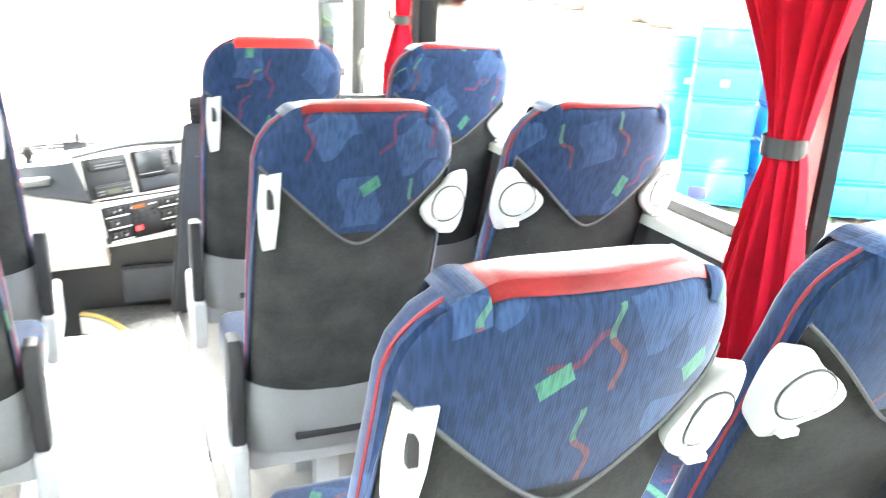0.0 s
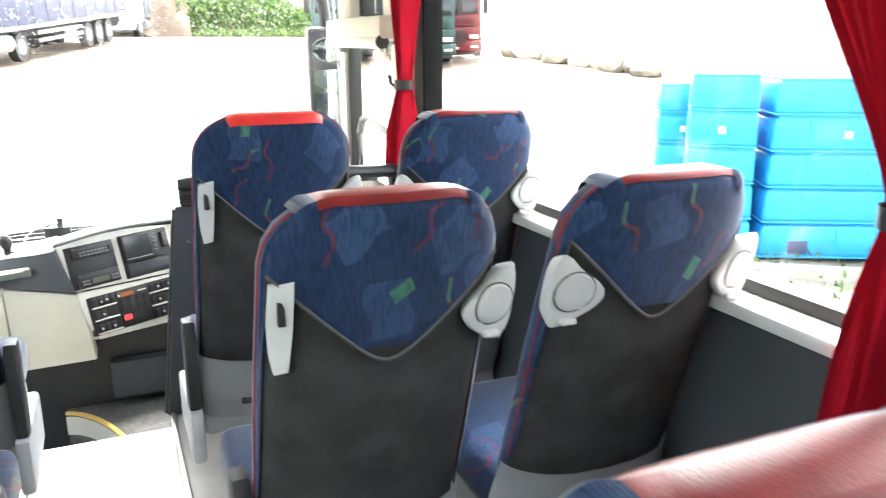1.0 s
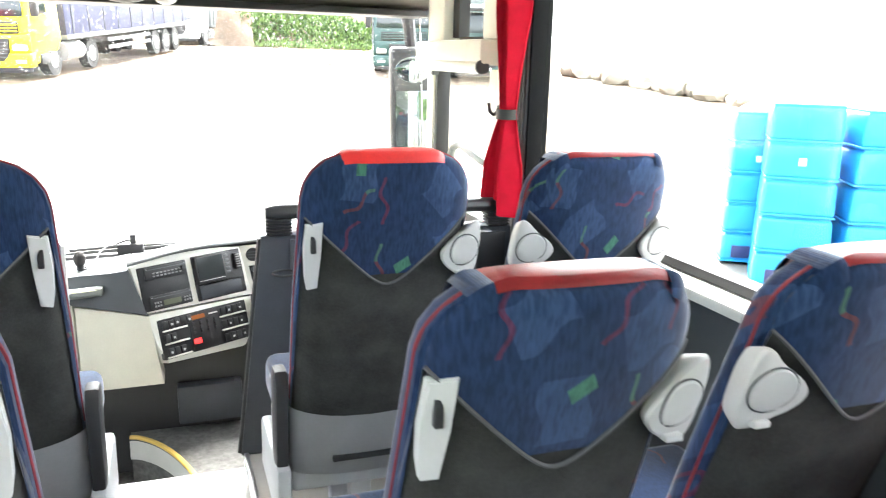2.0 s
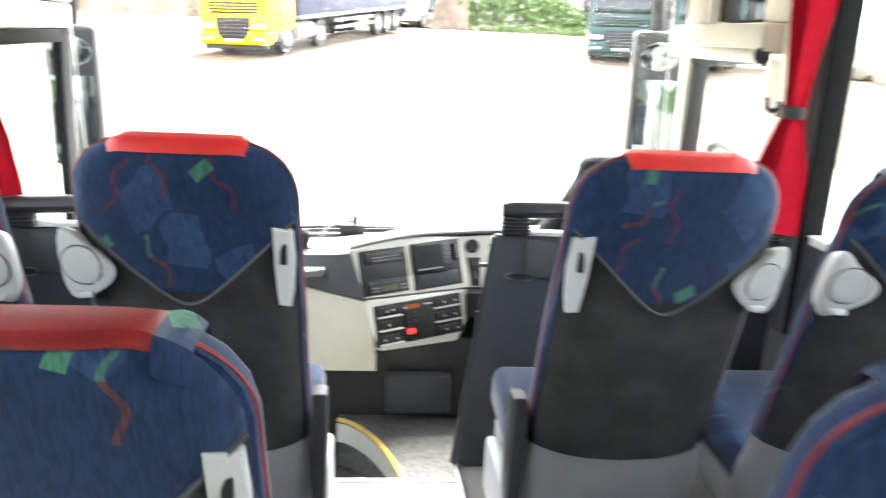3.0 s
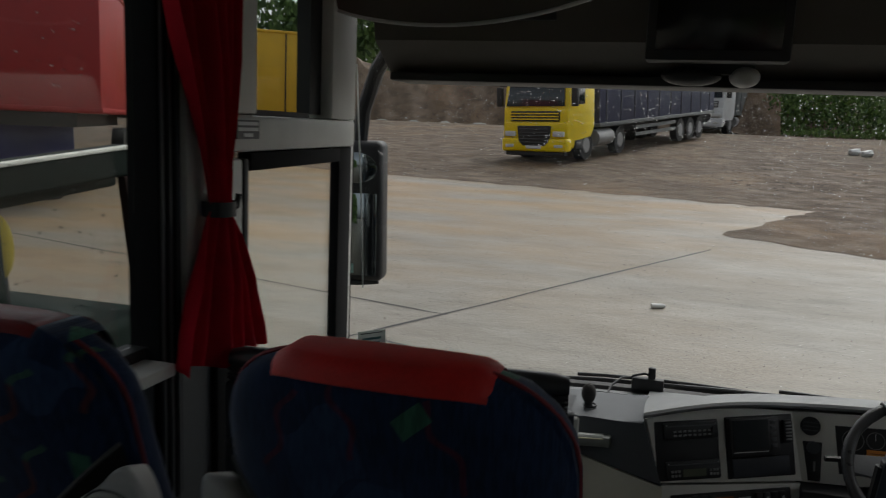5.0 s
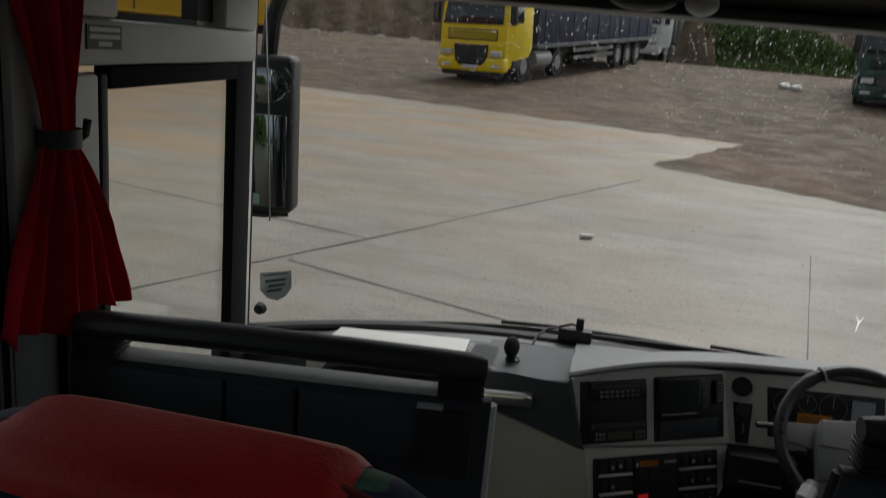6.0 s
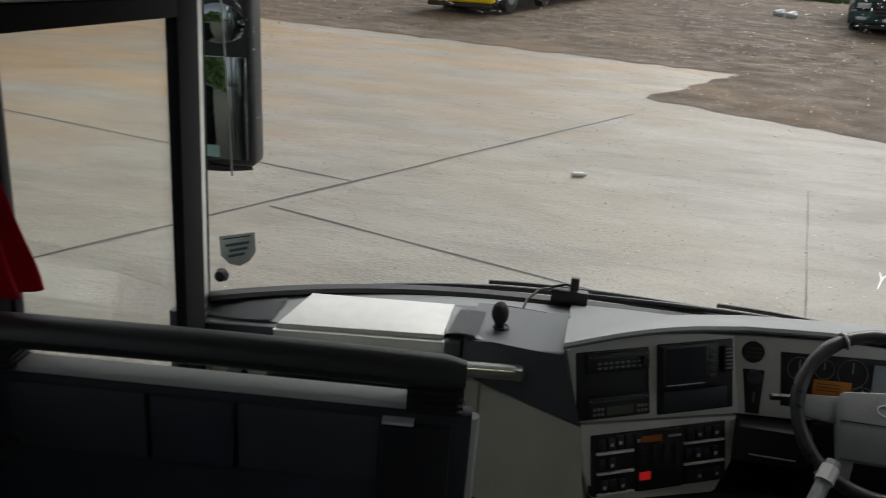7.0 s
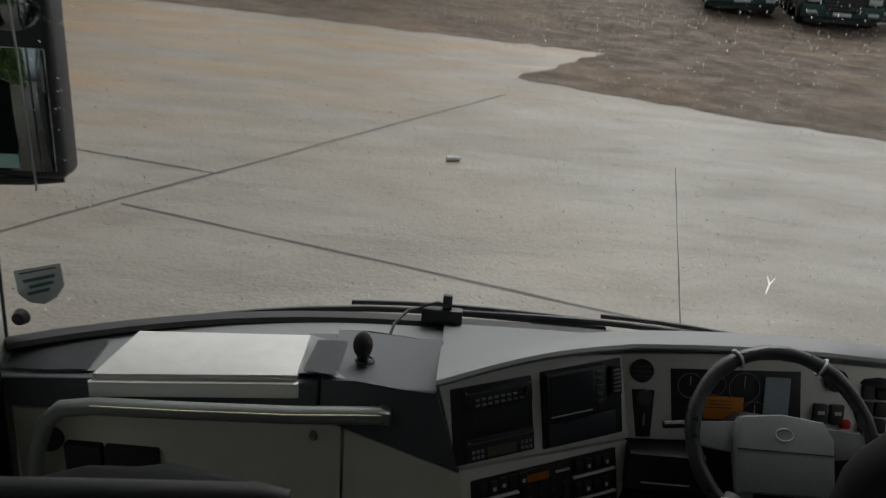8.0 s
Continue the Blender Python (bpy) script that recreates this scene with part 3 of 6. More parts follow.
HEADER = mat_basic("grey_brown_trim", (0.105, 0.095, 0.08), 0.6, var=0.1)
SLATEP = mat_basic("dark_grey_strip", (0.13, 0.13, 0.135), 0.55, var=0.1)
SEAL = RUBBER
for sd, nm in ((1, "wall_right"), (-1, "wall_left")):
    ox = 0.0 if sd > 0 else 0.07
    oy = 0.0 if sd > 0 else -0.17

    def bx(x0, x1, y0, y1, z0, z1, bev=0.0):
        """A box on this side: the left wall stands further out, and its front bay further back."""
        y0, y1 = (y + oy if y > 3.3 else y for y in (y0, y1))
        bm = box_bm(min(sd * (x0 + ox), sd * (x1 + ox)), max(sd * (x0 + ox), sd * (x1 + ox)), y0, y1, z0, z1, bev)
        if sd < 0:
            for v in bm.verts:
                k = v.co.y - 3.271
                if k > 0:
                    v.co.x -= 0.147 * k
                    v.co.y += 0.4 * k
        return bm
    w = tagged(part(nm, bx(WX, 1.30, -7.0, 3.44, -0.62, 0.93), DKGREY), "dark grey lower side wall", "wall", kind="structure")
    tagged(part("sill", bx(WX - 0.06, 1.285, -7.0, 3.04, 0.932, 0.962, 0.006), GREYTRIM), "pale grey window ledge", "sill", kind="structure")
    tagged(part("sill_seal", bx(1.235, 1.292, -7.0, 3.04, 0.964, 0.99), SEAL), "black rubber window seal", "trim", kind="structure")
    tagged(part(nm + "_top", bx(WX, 1.30, -7.0, 3.44, 1.98, 2.12), GREYTRIM), "pale grey cove above the windows", "wall", kind="structure")
    # pillars
    tagged(part("pillar", bx(1.238, 1.266, 1.074, 1.12, 0.964, 1.98), GREYTRIM), "grey window pillar", "pillar", kind="structure")
    tagged(part("pillar_seal", bx(1.232, 1.268, 1.058, 1.072, 0.992, 1.98), MATTE), "black rubber seal on the pillar", "trim", kind="structure")
    ys = 3.04 if sd < 0 else 3.168
    tagged(part("pillar_seal", bx(1.205, 1.285, ys, 3.13 if sd < 0 else 3.185, 0.6, 1.98, 0.006), MATTE), "black ribbed rubber seal beside the pillar", "trim", kind="structure")
    if sd > 0:
        tagged(part("pillar", bx(1.20, 1.286, 3.187, 3.262, 0.6, 1.98, 0.008), SLATEP), "dark grey ribbed strip beside the pillar", "pillar", kind="structure")
        for k in range(3):
            tagged(part("seal_rib", bx(1.195, 1.1995, 3.20 + 0.02 * k, 3.206 + 0.02 * k, 0.6, 1.98), DKGREY), "thin rib on the grey strip", "trim", kind="structure")
    for k in range(3 if sd < 0 else 0):
        tagged(part("seal_rib", bx(1.199, 1.204, 3.05 + 0.028 * k, 3.058 + 0.028 * k, 0.6, 1.98), DKGREY), "thin rib on the rubber seal", "trim", kind="structure")
    bp = CREAM if sd > 0 else GREYTRIM
    tagged(part("pillar", bx(1.19, 1.30, 3.132 if sd < 0 else 3.264, 3.44, 0.932, 1.978, 0.012), bp), "pale plastic pillar behind the curtain", "pillar", kind="structure")
    # window panes
    for y0, y1 in ((-7.0, 1.056), (1.122, ys - 0.002)):
        g = part("window_pane", bx(1.262, 1.267, y0, y1, 0.992, 1.978), TINTED, smooth=False)
        g.visible_shadow = False
        tagged(g, "clear rain-spotted side window", "window", kind="structure")
    # front bay: side window, header rail with the upper window, front post
    zt = 1.41 if sd < 0 else 1.45
    zb = -0.62 if sd < 0 else 0.84
    xo = 1.22 if sd < 0 else 1.27
    frm = BLACK if sd < 0 else CREAM
    nm2 = "door_1" if sd < 0 else "window_1"
    door = thing(nm2, "coach entrance door with a tall clear window" if sd < 0 else "driver's side window in a cream frame", "door" if sd < 0 else "window", kind="structure")
    if sd < 0:
        part("door_frame", bx(xo - 0.02, xo + 0.04, 3.442, 3.55, 0.90, zt, 0.01), GREYTRIM, door, "grey rear edge of the door")
        part("door_frame", bx(xo - 0.02, xo + 0.04, 3.442, 3.55, -0.62, 0.897, 0.01), MATTE, door, "black foot of the door's rear edge")
        part("door_seal", bx(xo - 0.022, xo + 0.03, 3.552, 3.575, -0.58, zt, 0.008), SEAL, door, "black rubber door seal")
        part("door_frame", bx(xo - 0.02, xo + 0.02, 4.135, 4.245, -0.62, zt + 0.02, 0.008), MATTE, door, "black front post of the door")
        part("door_frame", bx(xo - 0.02, xo + 0.04, 3.577, 4.133, -0.62, -0.2, 0.01), BLACK, door, "black lower door panel")
        part("door_frame", bx(xo - 0.025, xo + 0.02, 3.577, 4.133, zt - 0.035, zt + 0.015, 0.006), MATTE, door, "black top rail of the door")
        g = part("pane", bx(xo + 0.005, xo + 0.01, 3.55, 4.15, -0.2, zt), GLASS, door, smooth=False)
        g.visible_shadow = False
    else:
        part("window_frame", bx(1.21, 1.30, 3.442, 3.56, zb, zt, 0.01), CREAM, door, "cream rear frame")
        part("window_frame", bx(1.21, 1.30, 4.27, 4.36, 0.3, 1.98, 0.012), CREAM, door, "cream front post")
        part("window_frame", bx(1.222, 1.29, 4.235, 4.268, zb, zt, 0.004), SEAL, door, "black window channel")
        part("window_sill", bx(1.2, 1.30, 3.442, 4.268, -0.4, zb, 0.012), DKGREY, door, "dark grey panel under the window")
        g = part("pane", bx(xo + 0.005, xo + 0.01, 3.50, 4.30, zb, zt), GLASS, door, smooth=False)
        g.visible_shadow = False
    # header box with the upper window
    hb = thing("header_box", "pale boxed panel above the side window, with an upper window", "panel", kind="structure")
    hm = CREAM if sd > 0 else GREYTRIM
    y1 = 4.27 if sd > 0 else 4.25
    part("lower_rail", bx(1.12 if sd > 0 else 1.19, 1.30, 3.442, y1, zt + 0.017, zt + 0.115, 0.014), hm, hb)
    part("rear_stile", bx(1.19, 1.30, 3.442, 3.60, zt + 0.117, 1.978, 0.01), hm, hb)
    part("front_stile", bx(1.19, 1.30, y1 - 0.20, y1, zt + 0.117, 1.978, 0.01), hm, hb)
    part("reveal", bx(1.235, 1.285, 3.602, 3.62, zt + 0.13, 1.97), SEAL, hb, "black window reveal")
    part("reveal", bx(1.235, 1.285, y1 - 0.28, y1 - 0.202, zt + 0.13, 1.97), SEAL, hb, "black window reveal")
    part("reveal", bx(1.235, 1.285, 3.622, y1 - 0.282, zt + 0.117, zt + 0.132), SEAL, hb, "black window reveal")
    g = part("pane", bx(1.288, 1.292, 3.60, y1 - 0.2, zt + 0.12, 1.97), GLASS, hb, smooth=False)
    g.visible_shadow = False
    if sd > 0:
        part("blind_rail", cyl_bm((1.135, 3.46, zt + 0.01), (1.135, 4.24, zt + 0.01), 0.026), CREAM, hb, "cream roller blind housing")
        part("end_cap", cyl_bm((1.135, 3.445, zt + 0.01), (1.135, 3.458, zt + 0.01), 0.028), DKGREY, hb)
        part("knob", box_bm(1.12, 1.15, 4.0, 4.03, zt - 0.035, zt - 0.015, 0.004), DKGREY, hb)
    else:
        part("grey_stile", bx(1.22, 1.25, 4.252, 4.30, -0.62, 1.978, 0.006), GREYTRIM, hb, "pale grey front post")
        part("post_seal", bx(1.225, 1.26, 4.302, 4.322, 0.40, 1.978, 0.005), MATTE, hb, "black rubber windscreen seal")
        sg = part("warning_sign", bx(1.186, 1.189, 3.50, 3.60, 1.462, 1.512), BLACK, hb, "dark printed notice with pale bars")
        for k in range(3):
            part("print_bar", bx(1.185, 1.1858, 3.506 + 0.024 * (k == 2), 3.594 - 0.024 * (k == 2), 1.498 - 0.015 * k, 1.507 - 0.015 * k), PALE, sg)
    hk = thing("coat_hook", "small black coat hook on the pillar", "hook", "coat hooks")
    hx, hy = sd * (1.19 + ox), 3.395 + (0 if sd > 0 else -0.12)
    tube_bm_pts = [(hx, hy, 1.30), (hx - sd * 0.025, hy, 1.285), (hx - sd * 0.04, hy + 0.005, 1.30), (hx - sd * 0.042, hy + 0.01, 1.33)]
    part("hook_arm", tube_bm(tube_bm_pts, 0.008, 8), BLACK, hk)
    part("base", box_bm(min(hx, hx - sd * 0.006), max(hx, hx - sd * 0.006), hy - 0.015, hy + 0.015, 1.27, 1.32, 0.002), BLACK, hk)

rf = tagged(part("ceiling", box_bm(-1.37, 1.30, -7.0, 4.9, 2.122, 2.18), GREYTRIM), "pale grey coach ceiling", "ceiling", kind="structure")
tagged(part("wall_rear", box_bm(-1.37, 1.30, -7.08, -7.0, -0.7, 2.18), GREYTRIM), "plain grey rear wall", "wall", kind="structure")
tagged(part("underfloor", box_bm(-1.28, 1.28, -7.08, 4.85, -0.80, -0.702), BLACK), "black underside of the coach floor", "floor", kind="structure")
for sd, nm in ((1, "wall_right_front"), (-1, "wall_left_front")):
    y0, xa = (3.46, 1.27) if sd > 0 else (4.60, 1.49)
    tagged(part(nm, box_bm(min(sd * xa, sd * (xa + 0.05)), max(sd * xa, sd * (xa + 0.05)), y0 - 0.17 * (sd < 0), 4.60, -0.8, 0.40 if sd < 0 else 0.3), DKGREY), "dark lower front corner", "wall", kind="structure")
    tagged(part(nm + "_roof", box_bm(min(sd * 1.19, sd * 1.52), max(sd * 1.19, sd * 1.52), 3.444 - 0.17 * (sd < 0), 4.7, 1.98, 2.12), GREYTRIM), "grey cove over the front bay", "wall", kind="structure")


# ---- windscreen ----
# the whole front is set a little back and turned slightly
FRONT = pose(-0.058, -0.098, -0.042, 0.878, -0.988, -0.922)


def ws(x, z):
    """A point of the windscreen."""
    return Vector((x, 5.0 - 0.36 * (abs(x) / 1.33) ** 2.6 - 0.10 * (z - 0.45), z))


wsm = grid_bm(lambda u, v: ws(-1.44 + 2.80 * u, 0.42 + 1.62 * v), 34, 8)
g = part("windscreen", wsm, GLASS)
g.matrix_basis = FRONT
g.visible_shadow = False
tagged(g, "large clear curved windscreen with raindrops", "windscreen", kind="structure")
sealb = tube_bm([ws(-1.42 + 2.75 * i / 40, 0.452 - 0.03 * math.sin(math.pi * i / 40)) + Vector((0, -0.024, 0)) for i in range(41)], 0.032, 8, squash=0.55)
so = part("windscreen_seal", sealb, SEAL)
so.matrix_basis = FRONT
tagged(so, "black rubber seal under the windscreen", "trim", kind="structure")
so = part("front_wall", grid_bm(lambda u, v: ws(-1.44 + 2.80 * u, 0.42) + Vector((0, 0.01, -1.22 * v)), 24, 3), DKGREY)
so.matrix_basis = FRONT
tagged(so, "outer front panel below the windscreen", "wall", kind="structure")
# overhead console
hd = thing("overhead_console", "dark grey-brown overhead console above the windscreen", "console", kind="structure", m=pose(0, -0.12, 0.02))
part("console_body", poly_bm([(-1.28, 4.36, 2.12), (-1.28, 4.44, 1.80), (-1.28, 4.60, 1.70), (-1.28, 4.78, 1.70), (-1.28, 4.86, 2.12)], 2.56, (1, 0, 0), bev=0.01), HEADER, hd)
part("blind_edge", box_bm(-1.26, 1.26, 4.56, 4.80, 1.665, 1.698, 0.008), BLACK, hd, "black roller blind edge")
mon = thing("monitor", "black folded-down monitor under the overhead console", "monitor", m=pose(0, -0.12, 0.02))
part("housing", box_bm(-0.31, 0.13, 4.36, 4.46, 1.735, 2.11, 0.012), BLACK, mon)
part("screen", box_bm(-0.28, 0.10, 4.354, 4.359, 1.77, 2.08, 0.002), mat_basic("dark_screen", (0.008, 0.008, 0.009), 0.15, var=0.1), mon, "switched-off dark screen")
rm = thing("interior_mirror", "small dark mirror and lamp under the monitor", "mirror", m=pose(0, -0.12, 0.02))
bm = bmesh.new()
bmesh.ops.create_uvsphere(bm, u_segments=20, v_segments=10, radius=1, matrix=Matrix.Translation((-0.16, 4.52, 1.70)) @ Matrix.Diagonal((0.10, 0.06, 0.034, 1)))
part("mirror_body", bm, BLACK, rm)
bm = bmesh.new()
bmesh.ops.create_uvsphere(bm, u_segments=20, v_segments=10, radius=1, matrix=Matrix.Translation((0.01, 4.52, 1.70)) @ Matrix.Diagonal((0.05, 0.045, 0.036, 1)))
part("lamp_head", bm, PALE, rm, "pale round lamp")
part("bracket", box_bm(-0.2, 0.04, 4.50, 4.54, 1.705, 1.80, 0.006), BLACK, rm)
ck = thing("display_panel", "dark display with dim red segments", "display", m=pose(0, -0.12, 0.02))
part("face", box_bm(-0.86, -0.61, 4.385, 4.41, 1.865, 1.925, 0.003), BLACK, ck)
REDSEG = mat_glow("dim_red_segments", (0.8, 0.03, 0.02), 0.05)
for k in range(4):
    x = -0.80 + 0.045 * k
    part("segment", box_bm(x, x + 0.02, 4.382, 4.384, 1.882, 1.888), REDSEG, ck)
    part("segment", box_bm(x, x + 0.004, 4.382, 4.384, 1.889, 1.91), REDSEG, ck)
lip = [Vector((-1.02 + 0.66 * i / 20, 3.42, 1.79 - 0.035 * math.sin(math.pi * (i / 20) ** 0.8) + 0.04 * (i / 20) ** 4)) for i in range(21)]
ol = thing("ceiling_unit", "dark rounded ceiling unit with a pale edge", "ceiling unit")
part("edge_strip", tube_bm(lip, 0.005, 6), PALE, ol, "pale edge strip")
ub = bmesh.new()
va = [ub.verts.new(p + Vector((0, -0.002, 0.004))) for p in lip]
vb = [ub.verts.new((p.x, p.y - 0.002, 2.121)) for p in lip]
vc = [ub.verts.new((p.x, p.y - 0.25, 2.121)) for p in lip]
for i in range(20):
    ub.faces.new((va[i], va[i + 1], vb[i + 1], vb[i]))
    ub.faces.new((va[i], va[i + 1], vc[i + 1], vc[i]))
part("body", ub, HEADER, ol)

# ---- seats ----
sA = seat("blue patterned aisle seat with a bright red head pad", -1, REDL, 0.116, False, (1,))
sA.matrix_basis = pose(SEAT_X[0], ROWS_Y[0], 0.01)
Z_TOP = 1.243
sB = seat("blue patterned aisle seat with a worn red head pad and straps", -1, MAROON, 0.145, True, (1,))
sB.matrix_basis = pose(SEAT_X[0] + 0.006, ROWS_Y[1], -0.01)
copy_thing(sB, pose(SEAT_X[0] - 0.002, ROWS_Y[2], -0.042))
sV = seat("blue patterned window seat with a worn red head pad", 0, MAROON, 0.145, True, (-1, 1))
sV.matrix_basis = pose(SEAT_X[1], ROWS_Y[1], -0.01)
copy_thing(sV, pose(SEAT_X[1] - 0.01, ROWS_Y[2] + 0.01, -0.042))
copy_thing(sV, pose(-SEAT_X[1], ROWS_Y[1] + 0.14, -0.03))
sD = seat("blue patterned aisle seat with a worn red head pad and straps", 1, MAROON, 0.145, True, (-1,))
sD.matrix_basis = pose(-SEAT_X[0] + 0.03, ROWS_Y[1] + 0.14, -0.03)
Z_TOP = 1.275
sW = seat("blue patterned window seat with two cup holders", 0, MAROON, 0.145, True, (-1, 1))
sW.matrix_basis = pose(SEAT_X[1] + 0.02, ROWS_Y[0] + 0.02, 0)
copy_thing(sW, pose(-SEAT_X[1], ROWS_Y[0] + 0.02, -0.005))
sC = seat("blue patterned aisle seat with a bright red head pad", 1, REDL, 0.116, False, (-1,))
sC.matrix_basis = pose(-SEAT_X[0], ROWS_Y[0] + 0.02, 0.005)


# ---- curtains ----
def curtain(sd, y_tie, z_tie, top, bot, x, seed, n=9):
    """A gathered curtain: (y0, y1) at the top and at the foot, pinched by a black band."""
    c = thing("curtain", "red cloth curtain tied back with a black band", "curtain", "red curtains")
    random.seed(seed)
    ph = [random.uniform(0, 6.28) for _ in range(4)]
    z_top, z_bot = 2.0, bot[2]
    hw = 0.036

    def f(u, v, up):
        if up:
            t = v
            z = z_tie + (z_top - z_tie) * t
            s = min(1.0, t / 0.75)
            s = s * s * (3 - 2 * s) * 0.6 + s * 0.4
            y0 = y_tie - hw + (top[0] - y_tie + hw) * s
            y1 = y_tie + hw + (top[1] - y_tie - hw) * s
        else:
            t = v
            z = z_tie - (z_tie - z_bot) * t
            s = min(1.0, t ** 0.8)
            y0 = y_tie - hw + (bot[0] - y_tie + hw) * s
            y1 = y_tie + hw + (bot[1] - y_tie - hw) * s
        y = y0 + (y1 - y0) * u
        amp = 0.010 + 0.020 * min(1.0, t * 2.0)
        w = math.sin(2 * math.pi * n * u + ph[0] + 0.6 * math.sin(3 * t + ph[1])) + 0.45 * math.sin(2 * math.pi * n * 0.43 * u + ph[2] + t)
        bulge = 0.03 * math.sin(math.pi * u)
        return Vector((sd * (x - amp * w - bulge), y + 0.004 * math.sin(9 * t + 14 * u + ph[3]), z + (0.012 * math.sin(12 * u + ph[1]) * (v > 0.99) if not up else 0)))
    part("upper_drape", grid_bm(lambda u, v: f(u, v, True), 96, 26), CURTAIN, c)
    part("lower_drape", grid_bm(lambda u, v: f(u, v, False), 96, 20), CURTAIN, c)
    bb = bmesh.new()
    ring = []
    for k in range(28):
        a = 2 * math.pi * k / 28
        ring.append((x - 0.012 + 0.040 * math.cos(a), y_tie + (hw + 0.006) * math.sin(a)))
    band = grid_bm(lambda u, v: Vector((sd * ring[round(u * 28) % 28][0], ring[round(u * 28) % 28][1], z_tie - 0.018 + 0.036 * v)), 28, 2, True)
    part("tie_band", band, BLACK, c, "black elastic tie band")
    return c


curtain(1, 1.085, 1.20, (0.90, 1.39), (0.96, 1.21, 0.60), 1.165, 3, 9)
curtain(1, 3.215, 1.30, (3.13, 3.29), (3.15, 3.43, 0.94), 1.155, 5, 5)
curtain(-1, 3.205, 1.30, (3.0, 3.27), (3.03, 3.40, 0.93), 1.235, 8, 5)


# ---- panels in front of the first row ----
CHAR = mat_basic("charcoal_vinyl", (0.040, 0.045, 0.055), 0.55, var=0.2, bump=0.1, bscale=400)
PADB = mat_basic("black_padded_vinyl", (0.032, 0.033, 0.035), 0.38, var=0.15, bump=0.12, bscale=500)


def modesty(x0, x1, slant, zt, open_side, yy, zr):
    """Partition with a padded rail on two bellows; x0 to x1, its free edge slanted."""
    p = thing("partition", "black partition with a padded grab rail and folded tables", "partition", "partitions")
    y = yy
    lo = [x0 - (slant if open_side < 0 else 0), x1 + (slant if open_side > 0 else 0)]
    part("panel", poly_bm([(lo[0], y, PLAT + 0.002), (lo[1], y, PLAT + 0.002), (x1, y, zt), (x0, y, zt)], 0.035, (0, 1, 0), bev=0.006), CHAR, p)
    part("top_trim", box_bm(x0 + 0.03, x1 - 0.03, y - 0.004, y + 0.042, zt + 0.001, zt + 0.014, 0.004), GREYTRIM, p, "pale grey top trim")
    free = x1 if open_side > 0 else x0
    edge = lo[1] if open_side > 0 else lo[0]
    part("edge_trim", tube_bm([(edge, y + 0.018, PLAT + 0.01), (free, y + 0.018, zt - 0.01)], 0.012, 8), GREYTRIM if open_side > 0 else BLACK, p)
    rp = []
    for i in range(25):
        t = i / 24
        rp.append(((x0 + 0.015) + (x1 - x0 - 0.03) * t, y + 0.012, zr + 0.004 * math.sin(math.pi * t)))
    rail = bmesh.new()
    n = 14
    rings = []
    for i, q in enumerate(rp):
        k = min(1.0, min(i, 24 - i) / 1.2 + 0.75)
        rings.append([rail.verts.new(Vector(q) + Vector((0, 0.036 * k * math.cos(2 * math.pi * j / n), 0.026 * k * math.sin(2 * math.pi * j / n)))) for j in range(n)])
    for a, b in zip(rings, rings[1:]):
        for j in range(n):
            rail.faces.new((a[j], a[(j + 1) % n], b[(j + 1) % n], b[j]))
    rail.faces.new(rings[0])
    rail.faces.new(rings[-1])
    part("rail", rail, PADB, p, "black padded grab rail")
    for xx in (x0 + 0.06, x1 - 0.06):
        b = part("bellows", box_bm(xx - 0.038, xx + 0.038, y - 0.016, y + 0.040, zt + 0.002, zr - 0.02, 0.004), BLACK, p, "black ribbed rubber bellows")
        k = 0
        z = zt + 0.008
        while z < zr - 0.022:
            part("rib", box_bm(xx - 0.044, xx + 0.044, y - 0.021, y + 0.045, z, z + 0.006, 0.002), RUBBER, b)
            z += 0.011
    # folded tables and pads
    w = x1 - x0
    for k, (a, c) in enumerate(((0.10, 0.38), (0.38, 0.55), (0.55, 0.85))):
        part("table_leaf", box_bm(x0 + w * a + 0.004, x0 + w * c - 0.004, y - 0.012 - 0.004 * (k == 1), y - 0.001, zt - 0.13, zt - 0.012, 0.004), DKGREY if k != 1 else CHAR, p, "dark folded table leaf")
    part("pad", box_bm(x1 - 0.14, x1 - 0.03, y - 0.022, y - 0.001, zt - 0.16, zt - 0.018, 0.008), BLACK, p, "black pad with a bright edge")
    part("pad_clip", box_bm(x1 - 0.14, x1 - 0.09, y - 0.024, y - 0.004, zt - 0.016, zt - 0.011, 0.001), PALE, p)
    cx = x0 + 0.07
    ring = [(cx + 0.04 * math.cos(2 * math.pi * k / 20), y - 0.045 + 0.04 * math.sin(2 * math.pi * k / 20), zt - 0.12) for k in range(20)]
    part("cup_ring", tube_bm(ring, 0.004, 6, closed=True), BLACK, p, "black cup ring")
    return p


ml = modesty(-1.185, -0.355, 0.0, 0.885, 1, 3.265, 0.95)
ml.matrix_basis = Matrix.Translation((-0.355, 3.265, 0)) @ pose(0, 0, 0, 0, 0, 7.5) @ Matrix.Translation((0.355, -3.265, 0))
modesty(0.265, 1.19, 0.09, 0.885, -1, 3.235, 0.965)

